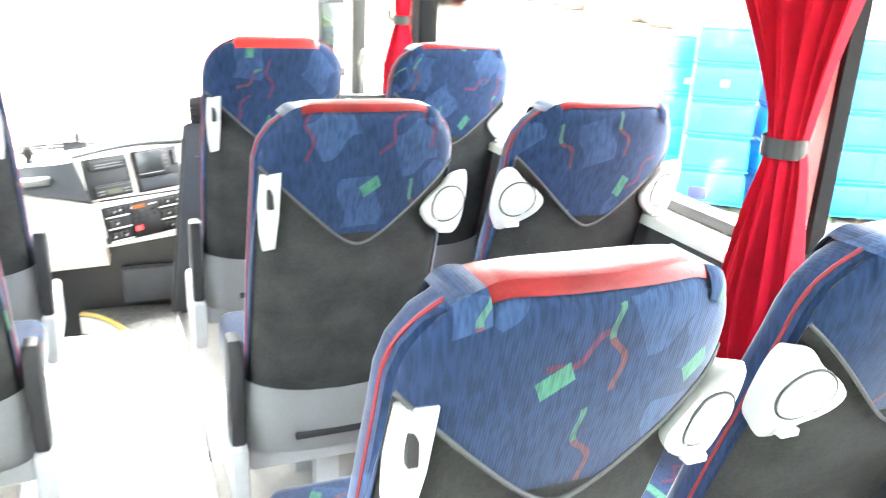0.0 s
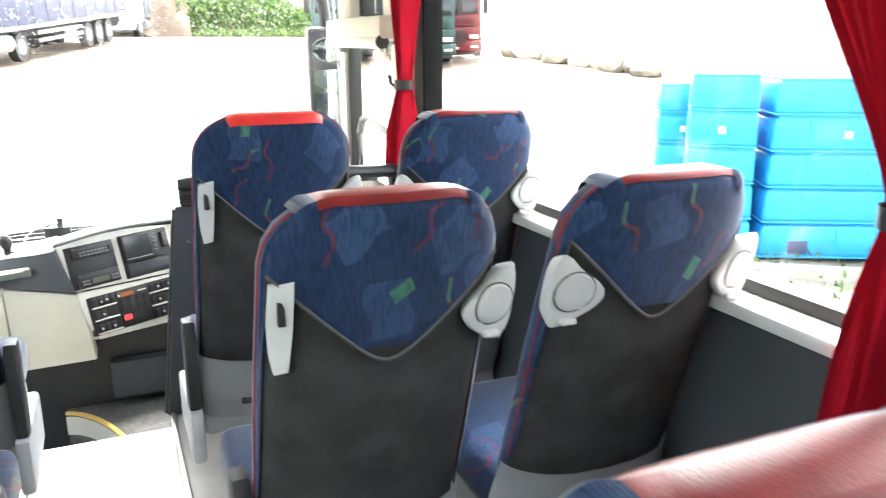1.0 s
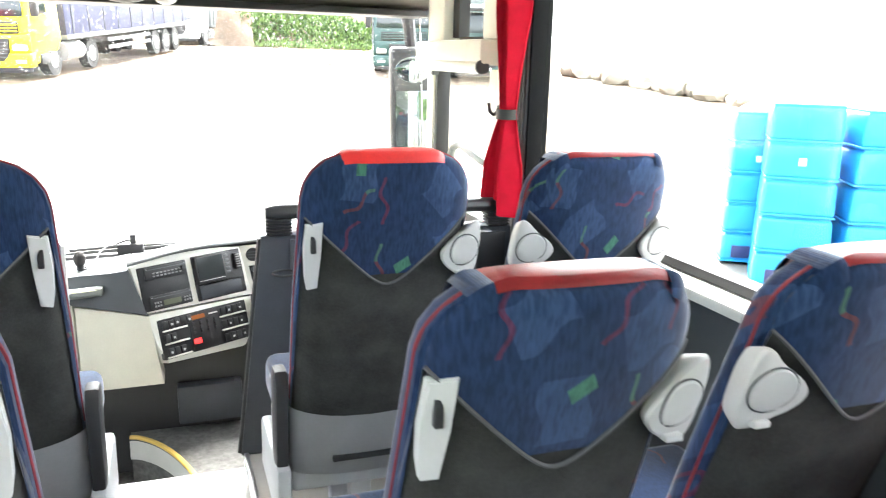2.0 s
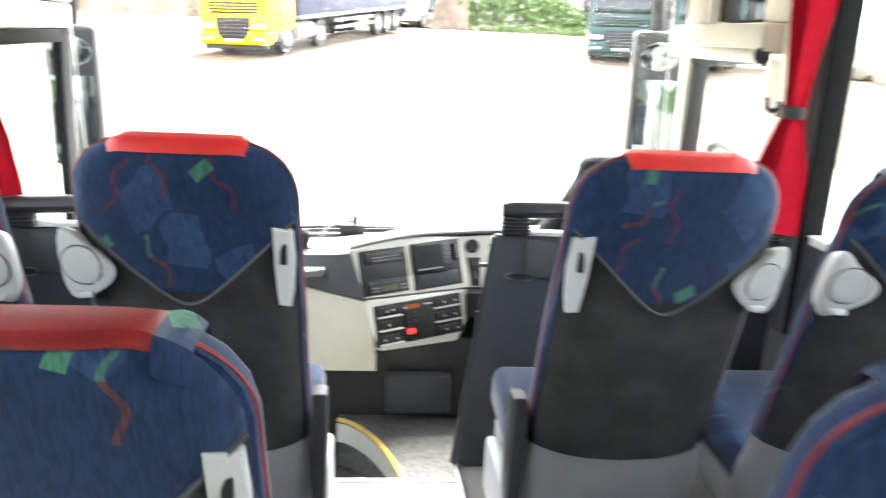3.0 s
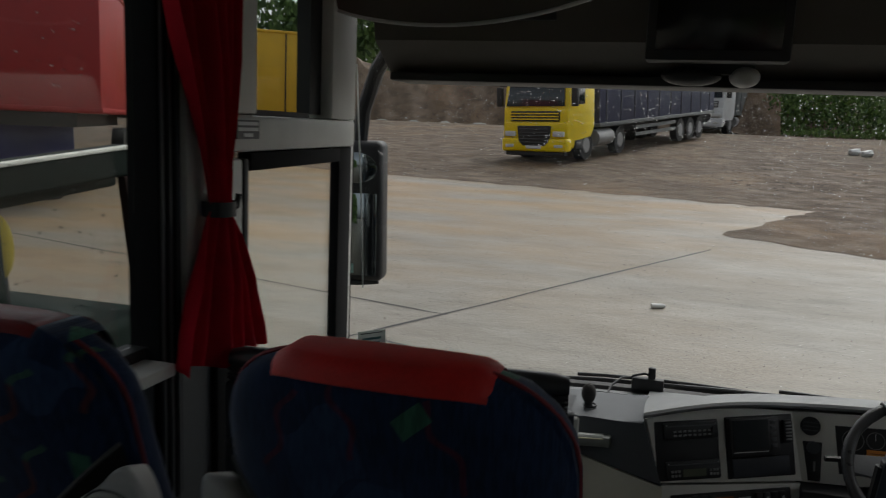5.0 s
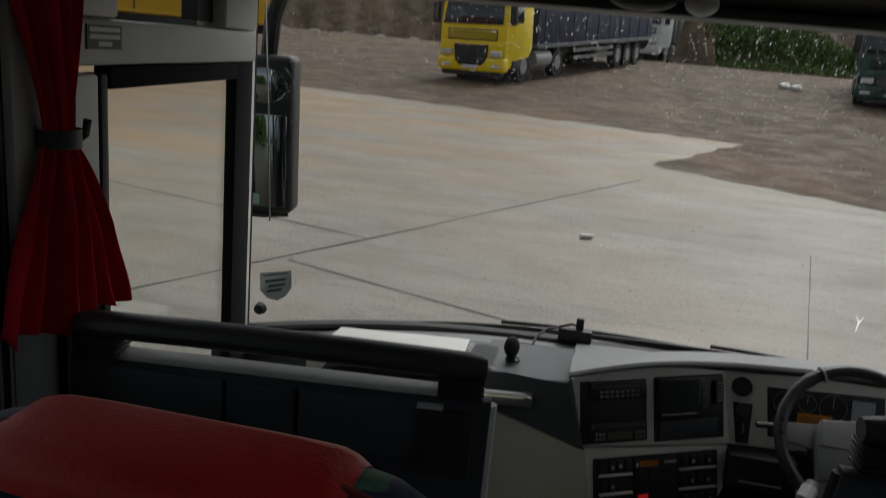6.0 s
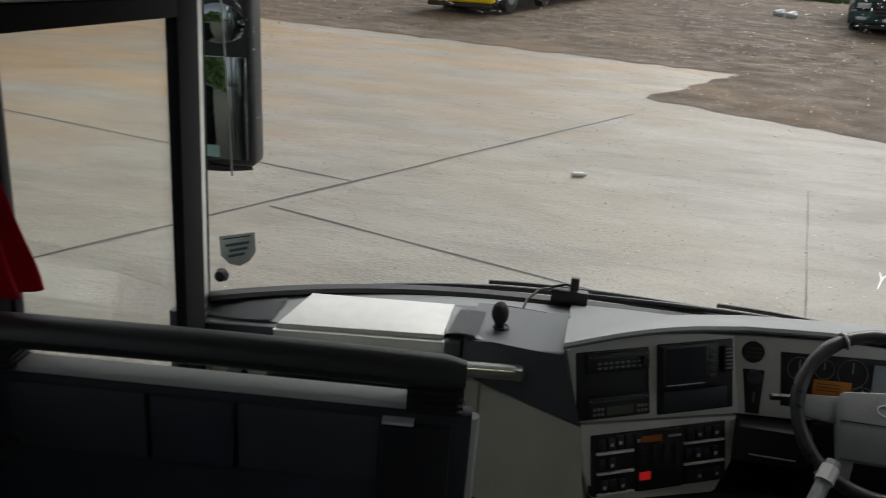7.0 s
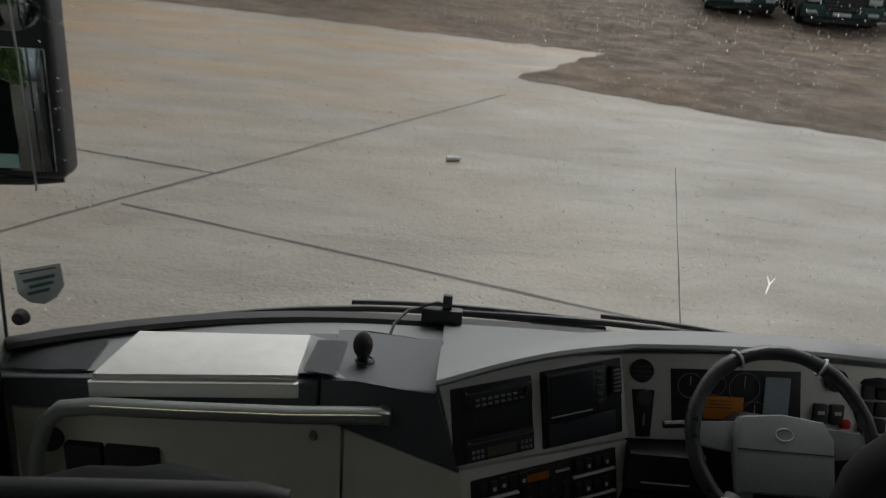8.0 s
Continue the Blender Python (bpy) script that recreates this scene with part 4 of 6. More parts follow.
# ---- dashboard ----
SLATE = mat_basic("slate_grey_plastic", (0.085, 0.092, 0.10), 0.5, var=0.1, bump=0.12, bscale=700)
SLATE2 = mat_basic("mid_grey_plastic", (0.20, 0.208, 0.212), 0.5, var=0.08, bump=0.12, bscale=700)
BEIGE = mat_basic("beige_grey_plastic", (0.70, 0.67, 0.56), 0.5, var=0.07, bump=0.08, bscale=600)
WHITE = mat_basic("off_white_lid", (0.62, 0.62, 0.60), 0.35, var=0.08, scale=20)
SILVERP = mat_basic("silver_painted_plastic", (0.78, 0.77, 0.71), 0.45, var=0.05)
GRIP = mat_basic("grey_green_handle", (0.20, 0.215, 0.20), 0.32, var=0.08)
PALEY = mat_basic("pale_yellow_line", (0.62, 0.60, 0.38), 0.4)
dash = thing("dashboard", "two-tone grey and beige coach dashboard", "dashboard", m=FRONT)


def poly3(name, pts, depth, mat, parent, label="", bev=0.004):
    """Outline given in space, made solid away from the viewer."""
    return part(name, poly_bm(pts, depth, (0, 1, 0), bev=bev), mat, parent, label)


# beige lower fascia on the passenger side
poly3("lower_fascia", [(-1.40, 4.50, -0.15), (-0.476, 4.50, -0.15), (-0.476, 4.50, 0.315), (-1.0, 4.50, 0.30), (-1.40, 4.50, 0.285)], 0.40, BEIGE, dash, "beige lower fascia", 0.008)
poly3("side_fascia", [(-0.470, 4.50, -0.12), (-0.10, 4.385, -0.07), (-0.145, 4.40, 0.265), (-0.470, 4.50, 0.310)], 0.35, BEIGE, dash, "beige fascia beside the centre panel", 0.006)
poly3("side_wedge", [(-0.470, 4.498, 0.316), (-0.148, 4.396, 0.270), (-0.222, 4.43, 0.492), (-0.30, 4.46, 0.470), (-0.44, 4.52, 0.452), (-0.54, 4.53, 0.445), (-0.54, 4.505, 0.330)], 0.30, SLATE, dash, "slate grey wedge", 0.008)
poly3("fascia_band", [(-1.41, 4.50, 0.29), (-1.0, 4.497, 0.305), (-0.545, 4.50, 0.32), (-0.545, 4.52, 0.435), (-1.15, 4.49, 0.405), (-1.41, 4.47, 0.40)], 0.30, SLATE, dash, "slate grey band", 0.008)


# top deck
def deck(u, v):
    x = -1.42 + 1.73 * u
    yr = 4.50 + 0.05 * math.sin(math.pi * min(1, max(0, (x + 1.3) / 1.0)))
    if x > -0.40:
        yr = 4.51 + (x + 0.40) * 0.33
    yf = ws(x, 0.45).y - 0.012
    z = 0.405 + 0.045 * min(1.0, max(0.0, (x + 1.25) / 0.7)) + 0.05 * max(0.0, min(1.0, (x + 0.40) / 0.25)) * (1 - v)
    far = 0.448 - 0.034 * math.sin(math.pi * min(1.0, (x + 1.42) / 2.75))
    z = z + (far - z) * v * 0.9
    return Vector((x, yr + (yf - yr) * v, z))


part("top_deck", grid_bm(deck, 40, 10), SLATE2, dash, "mid-grey top deck")


def curved_plate(name, x0, x1, v0, v1, lift, mat, label):
    bm = grid_bm(lambda u, v: deck((x0 + (x1 - x0) * u + 1.42) / 1.73, v0 + (v1 - v0) * v) + Vector((0, 0, lift)), 8, 3)
    bmesh.ops.solidify(bm, geom=list(bm.faces), thickness=-0.012)
    return part(name, bm, mat, dash, label)


curved_plate("deck_block", -0.59, -0.50, -0.02, 0.50, 0.012, SLATE, "slate grey block beside the tray")
curved_plate("speaker_shelf", -1.40, -1.18, 0.0, 0.7, 0.008, SLATE, "slate grey corner shelf")
curved_plate("deck_flap", -0.405, 0.06, 0.22, 0.62, 0.005, SLATE2, "thin flap in the deck")
# lidded tray
tray = part("tray_lid", poly_bm([(-1.140, 4.462, 0.415), (-0.603, 4.517, 0.431), (-0.607, 4.72, 0.452), (-1.100, 4.68, 0.440)], 0.022, (0, 0, 1), bev=0.006), WHITE, dash, "off-white tray lid")
part("tray_lip", poly_bm([(-1.147, 4.448, 0.372), (-0.597, 4.504, 0.387), (-0.597, 4.504, 0.433), (-1.147, 4.448, 0.419)], 0.02, (0, 1, 0), bev=0.006), SILVERP, dash, "silver front lip of the tray")
# grab handle with its pale line
hp = [(-0.36, 4.452, 0.392), (-0.60, 4.430, 0.384), (-0.90, 4.42, 0.374), (-1.12, 4.42, 0.365), (-1.21, 4.425, 0.345), (-1.265, 4.43, 0.29), (-1.30, 4.43, 0.20), (-1.33, 4.44, 0.05), (-1.34, 4.46, -0.2)]
hnd = part("grab_handle", tube_bm(hp, 0.024, 12), GRIP, dash, "grey-green grab handle")
part("handle_line", tube_bm([(x, y - 0.020, z + 0.012) for x, y, z in hp[:4]], 0.0025, 5), PALEY, hnd, "pale yellow line on the handle")
part("handle_end", box_bm(-0.37, -0.335, 4.43, 4.52, 0.372, 0.412, 0.008), GRIP, hnd)
for k, (xa, xb) in enumerate(((-1.25, -1.145), (-1.138, -0.985))):
    part("switch_box", box_bm(xa, xb, 4.475, 4.51, 0.085, 0.195, 0.006), BLACK, dash, "black switch box")
part("lock", cyl_bm((-0.55, 4.497, 0.285), (-0.55, 4.485, 0.285), 0.013), STEEL, dash, "chrome lock")
bm = bmesh.new()
bmesh.ops.create_uvsphere(bm, u_segments=16, v_segments=10, radius=0.036, matrix=Matrix.Translation((-1.29, 4.49, 0.20)))
part("black_ball", bm, BLACK, dash, "round black buffer")
# microphone ball
mic = thing("microphone", "black foam microphone ball on a short stand", "microphone", m=FRONT)
bm = bmesh.new()
bmesh.ops.create_uvsphere(bm, u_segments=18, v_segments=12, radius=1, matrix=Matrix.Translation((-0.440, 4.62, 0.506)) @ Matrix.Diagonal((0.028, 0.028, 0.040, 1)))
part("foam", bm, mat_basic("brown_black_foam", (0.03, 0.027, 0.025), 0.9, var=0.4, scale=60, bump=0.6, bscale=300), mic)
part("stand", cyl_bm((-0.440, 4.62, 0.452), (-0.440, 4.62, 0.474), 0.016), BLACK, mic)
rg = [(-0.433 + 0.024 * math.cos(2 * math.pi * k / 18), 4.615 + 0.024 * math.sin(2 * math.pi * k / 18), 0.462) for k in range(18)]
part("cable_loop", tube_bm(rg, 0.004, 6, closed=True), BLACK, mic)
# camera unit on the windscreen, with its cable
dc = thing("camera_unit", "small black camera unit with a cable", "camera unit", m=FRONT)
part("body", box_bm(-0.30, -0.17, 4.93, 4.965, 0.437, 0.487, 0.006), BLACK, dc)
part("bracket", box_bm(-0.235, -0.205, 4.94, 4.96, 0.487, 0.534, 0.004), BLACK, dc)
part("arm", tube_bm([(-0.30, 4.94, 0.492), (-0.25, 4.945, 0.507), (-0.22, 4.95, 0.497)], 0.005, 6), BLACK, dc)
part("cable", tube_bm([(-0.30, 4.945, 0.485), (-0.34, 4.90, 0.492), (-0.375, 4.84, 0.475), (-0.385, 4.78, 0.452)], 0.005, 6), BLACK, dc)

# centre panel, in its own axes: across, into the dash, up
PC = pose(-0.235, 4.42, 0.45, -16, 0, 28)


def placed(bm, m):
    bmesh.ops.transform(bm, matrix=m, verts=bm.verts)
    return bm


def cp(name, bm, mat, parent=None, label="", smooth=True):
    return part(name, placed(bm, PC), mat, parent or dash, label, smooth)


top = [(0.030, 0.048), (0.12, 0.062), (0.24, 0.071), (0.38, 0.070), (0.50, 0.062), (0.607, 0.050)]
cen = cp("centre_panel", poly_bm([(u, 0.0, v) for u, v in [(0.066, -0.178), (0.625, -0.205)] + top[::-1]], 0.12, (0, 1, 0), bev=0.005), SILVERP, None, "silver-painted centre panel")
low = cp("lower_panel", poly_bm([(u, 0.004, v) for u, v in [(0.125, -0.430), (0.535, -0.452), (0.60, -0.36), (0.622, -0.212), (0.068, -0.186), (0.085, -0.33)]], 0.12, (0, 1, 0), bev=0.005), SILVERP, None, "silver-painted lower switch panel")
cp("dark_insert", box_bm(0.058, 0.302, -0.004, 0.02, -0.172, 0.036, 0.004), BLACK, cen, "black radio bay")
LCD = mat_basic("grey_green_lcd", (0.11, 0.12, 0.085), 0.25, var=0.1)
SCREEN = mat_basic("dark_grey_screen", (0.03, 0.034, 0.036), 0.12, var=0.1)
KEY = mat_basic("grey_keys", (0.22, 0.22, 0.22), 0.5)
for k, (v0, v1) in enumerate(((-0.028, 0.030), (-0.166, -0.104))):
    r = cp("radio", box_bm(0.088, 0.296, -0.016, 0.02, v0, v1, 0.003), BLACK, None, "black car radio with small grey keys")
    cp("slot", box_bm(0.10, 0.285, -0.0175, -0.0155, v1 - 0.014, v1 - 0.010), DKGREY, r)
    if k == 0:
        for j in range(8):
            for i in range(2):
                cp("key", box_bm(0.122 + 0.019 * j, 0.134 + 0.019 * j, -0.0185, -0.0155, v0 + 0.010 + 0.014 * i, v0 + 0.017 + 0.014 * i, 0.001), KEY, r)
        cp("knob", cyl_bm((0.277, -0.016, 0.001), (0.277, -0.030, 0.001), 0.011), BLACK, r)
    else:
        cp("display", box_bm(0.150, 0.238, -0.0185, -0.0155, v0 + 0.008, v0 + 0.034), LCD, r, "grey-green display")
        for j in range(3):
            for i in range(2):
                for a in (0.105, 0.252):
                    cp("key", box_bm(a + 0.013 * j, a + 0.009 + 0.013 * j, -0.0185, -0.0155, v0 + 0.008 + 0.015 * i, v0 + 0.017 + 0.015 * i, 0.001), KEY, r)
    for a in (0.097, 0.288):
        cp("screw", cyl_bm((a, -0.016, v1 - 0.008), (a, -0.018, v1 - 0.008), 0.003, n=8), KEY, r)
cp("dark_insert", box_bm(0.330, 0.600, -0.004, 0.02, -0.180, 0.040, 0.004), BLACK, cen, "black screen bay")
sc = cp("display_unit", box_bm(0.335, 0.530, -0.028, 0.01, -0.100, 0.036, 0.004), BLACK, None, "black navigation display unit")
cp("screen", box_bm(0.345, 0.485, -0.030, -0.0275, -0.078, 0.028), SCREEN, sc, "switched-off screen")
cp("bright_edge", box_bm(0.345, 0.480, -0.031, -0.0275, -0.086, -0.0835), PALE, sc)
for i in range(5):
    cp("button", box_bm(0.495, 0.517, -0.030, -0.0275, 0.012 - 0.021 * i, 0.024 - 0.021 * i, 0.001), DKGREY, sc)
cp("blank_plate", box_bm(0.347, 0.575, -0.010, 0.01, -0.174, -0.108, 0.004), CHAR, cen, "black blank plate")
fb = cp("key_strip", box_bm(0.556, 0.592, -0.018, 0.01, -0.062, 0.020, 0.004), BLACK, None, "black strip of small keys")
for i in range(6):
    cp("key", box_bm(0.562, 0.586, -0.021, -0.0175, -0.052 + 0.012 * i, -0.046 + 0.012 * i, 0.001), KEY, fb)
# switch rows below
sb = cp("switch_bay", box_bm(0.105, 0.575, -0.002, 0.03, -0.412, -0.222, 0.004), BLACK, low, "black switch bay")
for a, b, v in ((0.12, 0.245, -0.278), (0.12, 0.245, -0.340), (0.42, 0.565, -0.278), (0.42, 0.565, -0.345), (0.12, 0.245, -0.405)):
    cp("shelf", box_bm(a, b, -0.012, 0.01, v - 0.004, v + 0.004, 0.002), SILVERP, low, "silver divider")
DKSW = mat_basic("black_rocker", (0.03, 0.03, 0.032), 0.4, var=0.2)
for u0, v0, cnt in ((0.125, -0.262, 2), (0.185, -0.258, 3), (0.43, -0.262, 4), (0.125, -0.325, 2), (0.425, -0.328, 4), (0.13, -0.392, 3), (0.43, -0.395, 4)):
    for i in range(cnt):
        kk = cp("rocker", box_bm(u0 + 0.031 * i, u0 + 0.026 + 0.031 * i, -0.012, 0.004, v0 - 0.008, v0 + 0.030, 0.003), DKSW, low, "black rocker switch")
        if (i + cnt) % 2:
            cp("mark", box_bm(u0 + 0.008 + 0.031 * i, u0 + 0.018 + 0.031 * i, -0.0132, -0.0115, v0 + 0.004, v0 + 0.014), PALE, kk)
cl = cp("climate_unit", box_bm(0.255, 0.41, -0.010, 0.01, -0.41, -0.226, 0.003), BLACK, None, "black climate control unit")
cp("amber_display", box_bm(0.265, 0.34, -0.0118, -0.0095, -0.258, -0.238), mat_glow("dim_amber", (0.55, 0.16, 0.02), 0.02), cl)
cp("white_bar", box_bm(0.362, 0.408, -0.0118, -0.0095, -0.250, -0.243), WHITE, cl)
cp("red_display", box_bm(0.262, 0.300, -0.0118, -0.0095, -0.375, -0.350), mat_glow("red_digits", (1.0, 0.03, 0.03), 0.12), cl, "small red lit display")
for i in range(3):
    for j in range(4):
        cp("knob", cyl_bm((0.275 + 0.038 * j, -0.010, -0.275 - 0.022 * i), (0.275 + 0.038 * j, -0.016, -0.275 - 0.022 * i), 0.007, n=10), DKSW, cl)

# driver's side panel
PD = pose(0.30, 4.72, 0.45, -16, 0, 4)


def dp(name, bm, mat, parent=None, label="", smooth=True):
    return part(name, placed(bm, PD), mat, parent or dash, label, smooth)


drv = dp("driver_panel", poly_bm([(u, 0.0, v) for u, v in [(0.012, -0.208), (0.16, -0.205), (0.60, -0.19), (0.92, -0.20), (0.92, 0.03), (0.62, 0.045), (0.30, 0.055), (-0.005, 0.046)]], 0.12, (0, 1, 0), bev=0.005), SILVERP, None, "silver-painted driver's panel")


def disc(name, u, v, r, depth, mat, parent, label=""):
    return dp(name, cyl_bm((u, 0.004, v), (u, -depth, v), r, n=24), mat, parent, label)


for u, v in ((0.060, -0.004), (0.635, -0.004)):
    a = disc("air_vent", u, v, 0.034, 0.010, BLACK, None, "round black air vent")
    for k in (-1, 0, 1):
        dp("slat", box_bm(u - 0.026, u + 0.026, -0.013, -0.009, v - 0.003 + 0.014 * k, v + 0.001 + 0.014 * k), DKGREY, a)
hv = dp("heater_control", poly_bm([(0.036, -0.004, -0.06), (0.103, -0.004, -0.06), (0.100, -0.004, -0.20), (0.058, -0.004, -0.20)], 0.02, (0, 1, 0), bev=0.003), BLACK, None, "black heater control plate")
disc("knob", 0.070, -0.080, 0.022, 0.024, DKGREY, hv, "round heater knob")
dp("slider", box_bm(0.074, 0.080, -0.008, -0.002, -0.165, -0.130), KEY, hv)
inst = dp("instrument_panel", poly_bm([(0.145, -0.004, 0.006), (0.53, -0.004, 0.016), (0.545, -0.004, -0.165), (0.162, -0.004, -0.165)], 0.03, (0, 1, 0), bev=0.004), BLACK, None, "black instrument cluster")
for u, v, r in ((0.205, -0.04, 0.036), (0.365, -0.04, 0.045), (0.40, -0.115, 0.036), (0.28, -0.035, 0.030)):
    gl = [(u + r * math.cos(2 * math.pi * k / 24), -0.006, v + r * math.sin(2 * math.pi * k / 24)) for k in range(24)]
    gd = dp("dial_ring", tube_bm(gl, 0.0015, 5, closed=True), KEY, inst, "thin dial ring")
    dp("needle", box_bm(u - 0.001, u + 0.001, -0.007, -0.005, v, v + r * 0.8), PALE, gd)
dp("note", box_bm(0.250, 0.365, -0.009, -0.006, -0.135, -0.068, 0.0005), mat_basic("orange_paper", (0.62, 0.22, 0.03), 0.7, var=0.08), inst, "orange paper note")
for k in range(3):
    dp("print_bar", box_bm(0.262, 0.330, -0.0098, -0.0088, -0.082 - 0.010 * k, -0.079 - 0.010 * k), mat_basic("brown_print", (0.2, 0.07, 0.01), 0.7), inst)
dp("pale_card", box_bm(0.425, 0.50, -0.008, -0.0055, -0.135, -0.004), mat_basic("pale_blue_card", (0.35, 0.40, 0.43), 0.5), inst, "pale blue-grey card")
for k in range(2):
    swb = dp("switch_block", box_bm(0.575 + 0.05 * k, 0.615 + 0.05 * k, -0.014, 0.004, -0.135, -0.075, 0.004), DKGREY, None, "dark switch block")
    dp("mark", box_bm(0.585 + 0.05 * k, 0.605 + 0.05 * k, -0.0155, -0.0135, -0.105, -0.095), PALE, swb)
dp("red_button", box_bm(0.655, 0.685, -0.02, 0.0, -0.145, -0.118, 0.006), REDL, None, "red push button")
for i in range(2):
    for j in range(3):
        dp("rocker", box_bm(0.715 + 0.042 * i, 0.750 + 0.042 * i, -0.014, 0.004, -0.055 - 0.05 * j, -0.012 - 0.05 * j, 0.004), BLACK, None, "black rocker switch")


# padded hood along the top of both panels
def hood_pt(t):
    if t < 0.45:
        s = t / 0.45
        u = 0.015 + 0.60 * s
        v = 0.062 + 0.022 * math.sin(math.pi * min(1, s * 0.9))
        return PC @ Vector((u, -0.012, v))
    s = (t - 0.45) / 0.55
    return PD @ Vector((0.01 + 0.92 * s, -0.014 + 0.010 * s, 0.066 + 0.012 * math.sin(math.pi * s) - 0.02 * s * s))


def hood(u, v):
    a = hood_pt(u)
    prof = ((0.0, -0.012), (-0.012, -0.006), (-0.016, 0.004), (-0.008, 0.013), (0.02, 0.018), (0.08, 0.014), (0.20, -0.03))
    d, h = prof[round(v * 6)]
    p = Vector((a.x, a.y + d, a.z + h))
    if v > 0.95:
        p.y = max(p.y, ws(min(1.3, max(-1.3, p.x)), 0.45).y - 0.02)
        p.z = 0.428
    return p


part("hood", grid_bm(hood, 48, 6), SLATE2, dash, "mid-grey padded hood")
part("under_box", box_bm(0.335, 0.56, 4.60, 4.80, 0.12, 0.245, 0.01), BLACK, dash, "black box under the driver's panel")
part("box_line", box_bm(0.38, 0.52, 4.596, 4.599, 0.15, 0.154), SILVERP, dash)
part("kick_panel", box_bm(-0.46, 1.25, 4.56, 4.60, -0.60, 0.02, 0.006), BLACK, dash, "black kick panel")
part("kick_box", box_bm(-0.05, 0.26, 4.48, 4.555, -0.34, -0.14, 0.012), CHAR, dash, "dark box at the foot of the dashboard")
part("right_filler", box_bm(0.56, 1.25, 4.66, 4.80, -0.1, 0.26, 0.01), BLACK, dash)

# ---- steering wheel ----
SW = pose(0.66, 4.42, 0.442, 52, 0, 0)
sw = thing("steering_wheel", "dark grey steering wheel in worn plastic wrap", "steering wheel", m=FRONT)


def sp(name, bm, mat, parent=None, label=""):
    return part(name, placed(bm, SW), mat, parent or sw, label)


R = 0.225
RIMM = mat_basic("dark_wheel_leather", (0.045, 0.045, 0.047), 0.3, var=0.5, scale=14, bump=0.2, bscale=200)
HUBM = mat_basic("grey_hub_plastic", (0.27, 0.275, 0.28), 0.4, var=0.15)
rim = bmesh.new()
nn, mm = 56, 12
rings = []
for i in range(nn):
    a = 2 * math.pi * i / nn
    rr = 0.0195 + 0.0012 * math.sin(9 * a) + 0.0008 * math.sin(23 * a)
    c = Vector((math.cos(a), math.sin(a), 0))
    rings.append([rim.verts.new(c * (R + rr * math.cos(2 * math.pi * j / mm)) + Vector((0, 0, rr * math.sin(2 * math.pi * j / mm)))) for j in range(mm)])
for i in range(nn):
    for j in range(mm):
        rim.faces.new((rings[i][j], rings[(i + 1) % nn][j], rings[(i + 1) % nn][(j + 1) % mm], rings[i][(j + 1) % mm]))
rimo = sp("rim", rim, RIMM, None, "dark wrapped rim")
for a in (2.05, 3.95, 1.05):
    tie = [((R + 0.024 * math.cos(2 * math.pi * k / 12)) * math.cos(a), (R + 0.024 * math.cos(2 * math.pi * k / 12)) * math.sin(a), 0.024 * math.sin(2 * math.pi * k / 12)) for k in range(12)]
    sp("cable_tie", tube_bm(tie, 0.004, 6, closed=True), PALE, rimo, "white cable tie")
hub = poly_bm([(-0.118, -0.135, -0.03), (0.122, -0.135, -0.03), (0.128, 0.01, -0.03), (0.105, 0.052, -0.03), (0.0, 0.064, -0.03), (-0.105, 0.052, -0.03), (-0.125, 0.01, -0.03)], 0.05, (0, 0, 1), bev=0.012)
hubo = sp("hub", hub, HUBM, None, "grey hub pad")
ov = [(0.022 * math.cos(2 * math.pi * k / 20), 0.012 + 0.015 * math.sin(2 * math.pi * k / 20), 0.0205) for k in range(20)]
sp("badge", tube_bm(ov, 0.0018, 5, closed=True), SILVERP, hubo, "plain oval badge")
sp("hub_seam", box_bm(-0.118, 0.12, -0.032, -0.029, 0.0195, 0.0215), BLACK, hubo)
for sd in (-1, 1):
    sp("spoke", poly_bm([(sd * 0.11, 0.04, -0.028), (sd * 0.215, 0.03, -0.012), (sd * 0.215, -0.03, -0.012), (sd * 0.11, -0.04, -0.028)][::sd], 0.022, (0, 0, 1), bev=0.004), HUBM, None, "grey spoke")
    sp("lower_spoke", poly_bm([(sd * 0.06, -0.085, -0.028), (sd * 0.10, -0.08, -0.028), (sd * 0.13, -0.185, -0.012), (sd * 0.09, -0.200, -0.012)][::sd], 0.02, (0, 0, 1), bev=0.004), HUBM, None, "grey spoke")
sp("column", cyl_bm((0, 0, -0.03), (0, 0.02, -0.26), 0.06, 0.08), BLACK, None, "black steering column")
sp("stalk", tube_bm([(-0.08, 0.02, -0.07), (-0.2, 0.03, -0.06), (-0.285, 0.02, -0.05)], 0.010, 8), BLACK, None, "black stalk")
gear = thing("hand_lever", "grey lever with a pale cuff beside the wheel", "lever", m=FRONT)
part("arm", tube_bm([(0.42, 4.10, 0.16), (0.47, 4.22, 0.26), (0.53, 4.32, 0.335)], 0.020, 10), HUBM, gear)
part("cuff", tube_bm([(0.50, 4.27, 0.30), (0.52, 4.305, 0.325)], 0.025, 10), PALE, gear)
part("base", box_bm(0.36, 0.48, 4.02, 4.14, -0.36, 0.17, 0.02), BLACK, gear)

# ---- driver's seat ----
ds = thing("driver_seat", "black high-backed driver's seat", "seat")
DSM = mat_basic("black_seat_cloth", (0.028, 0.028, 0.03), 0.7, var=0.25, bump=0.3, bscale=500)


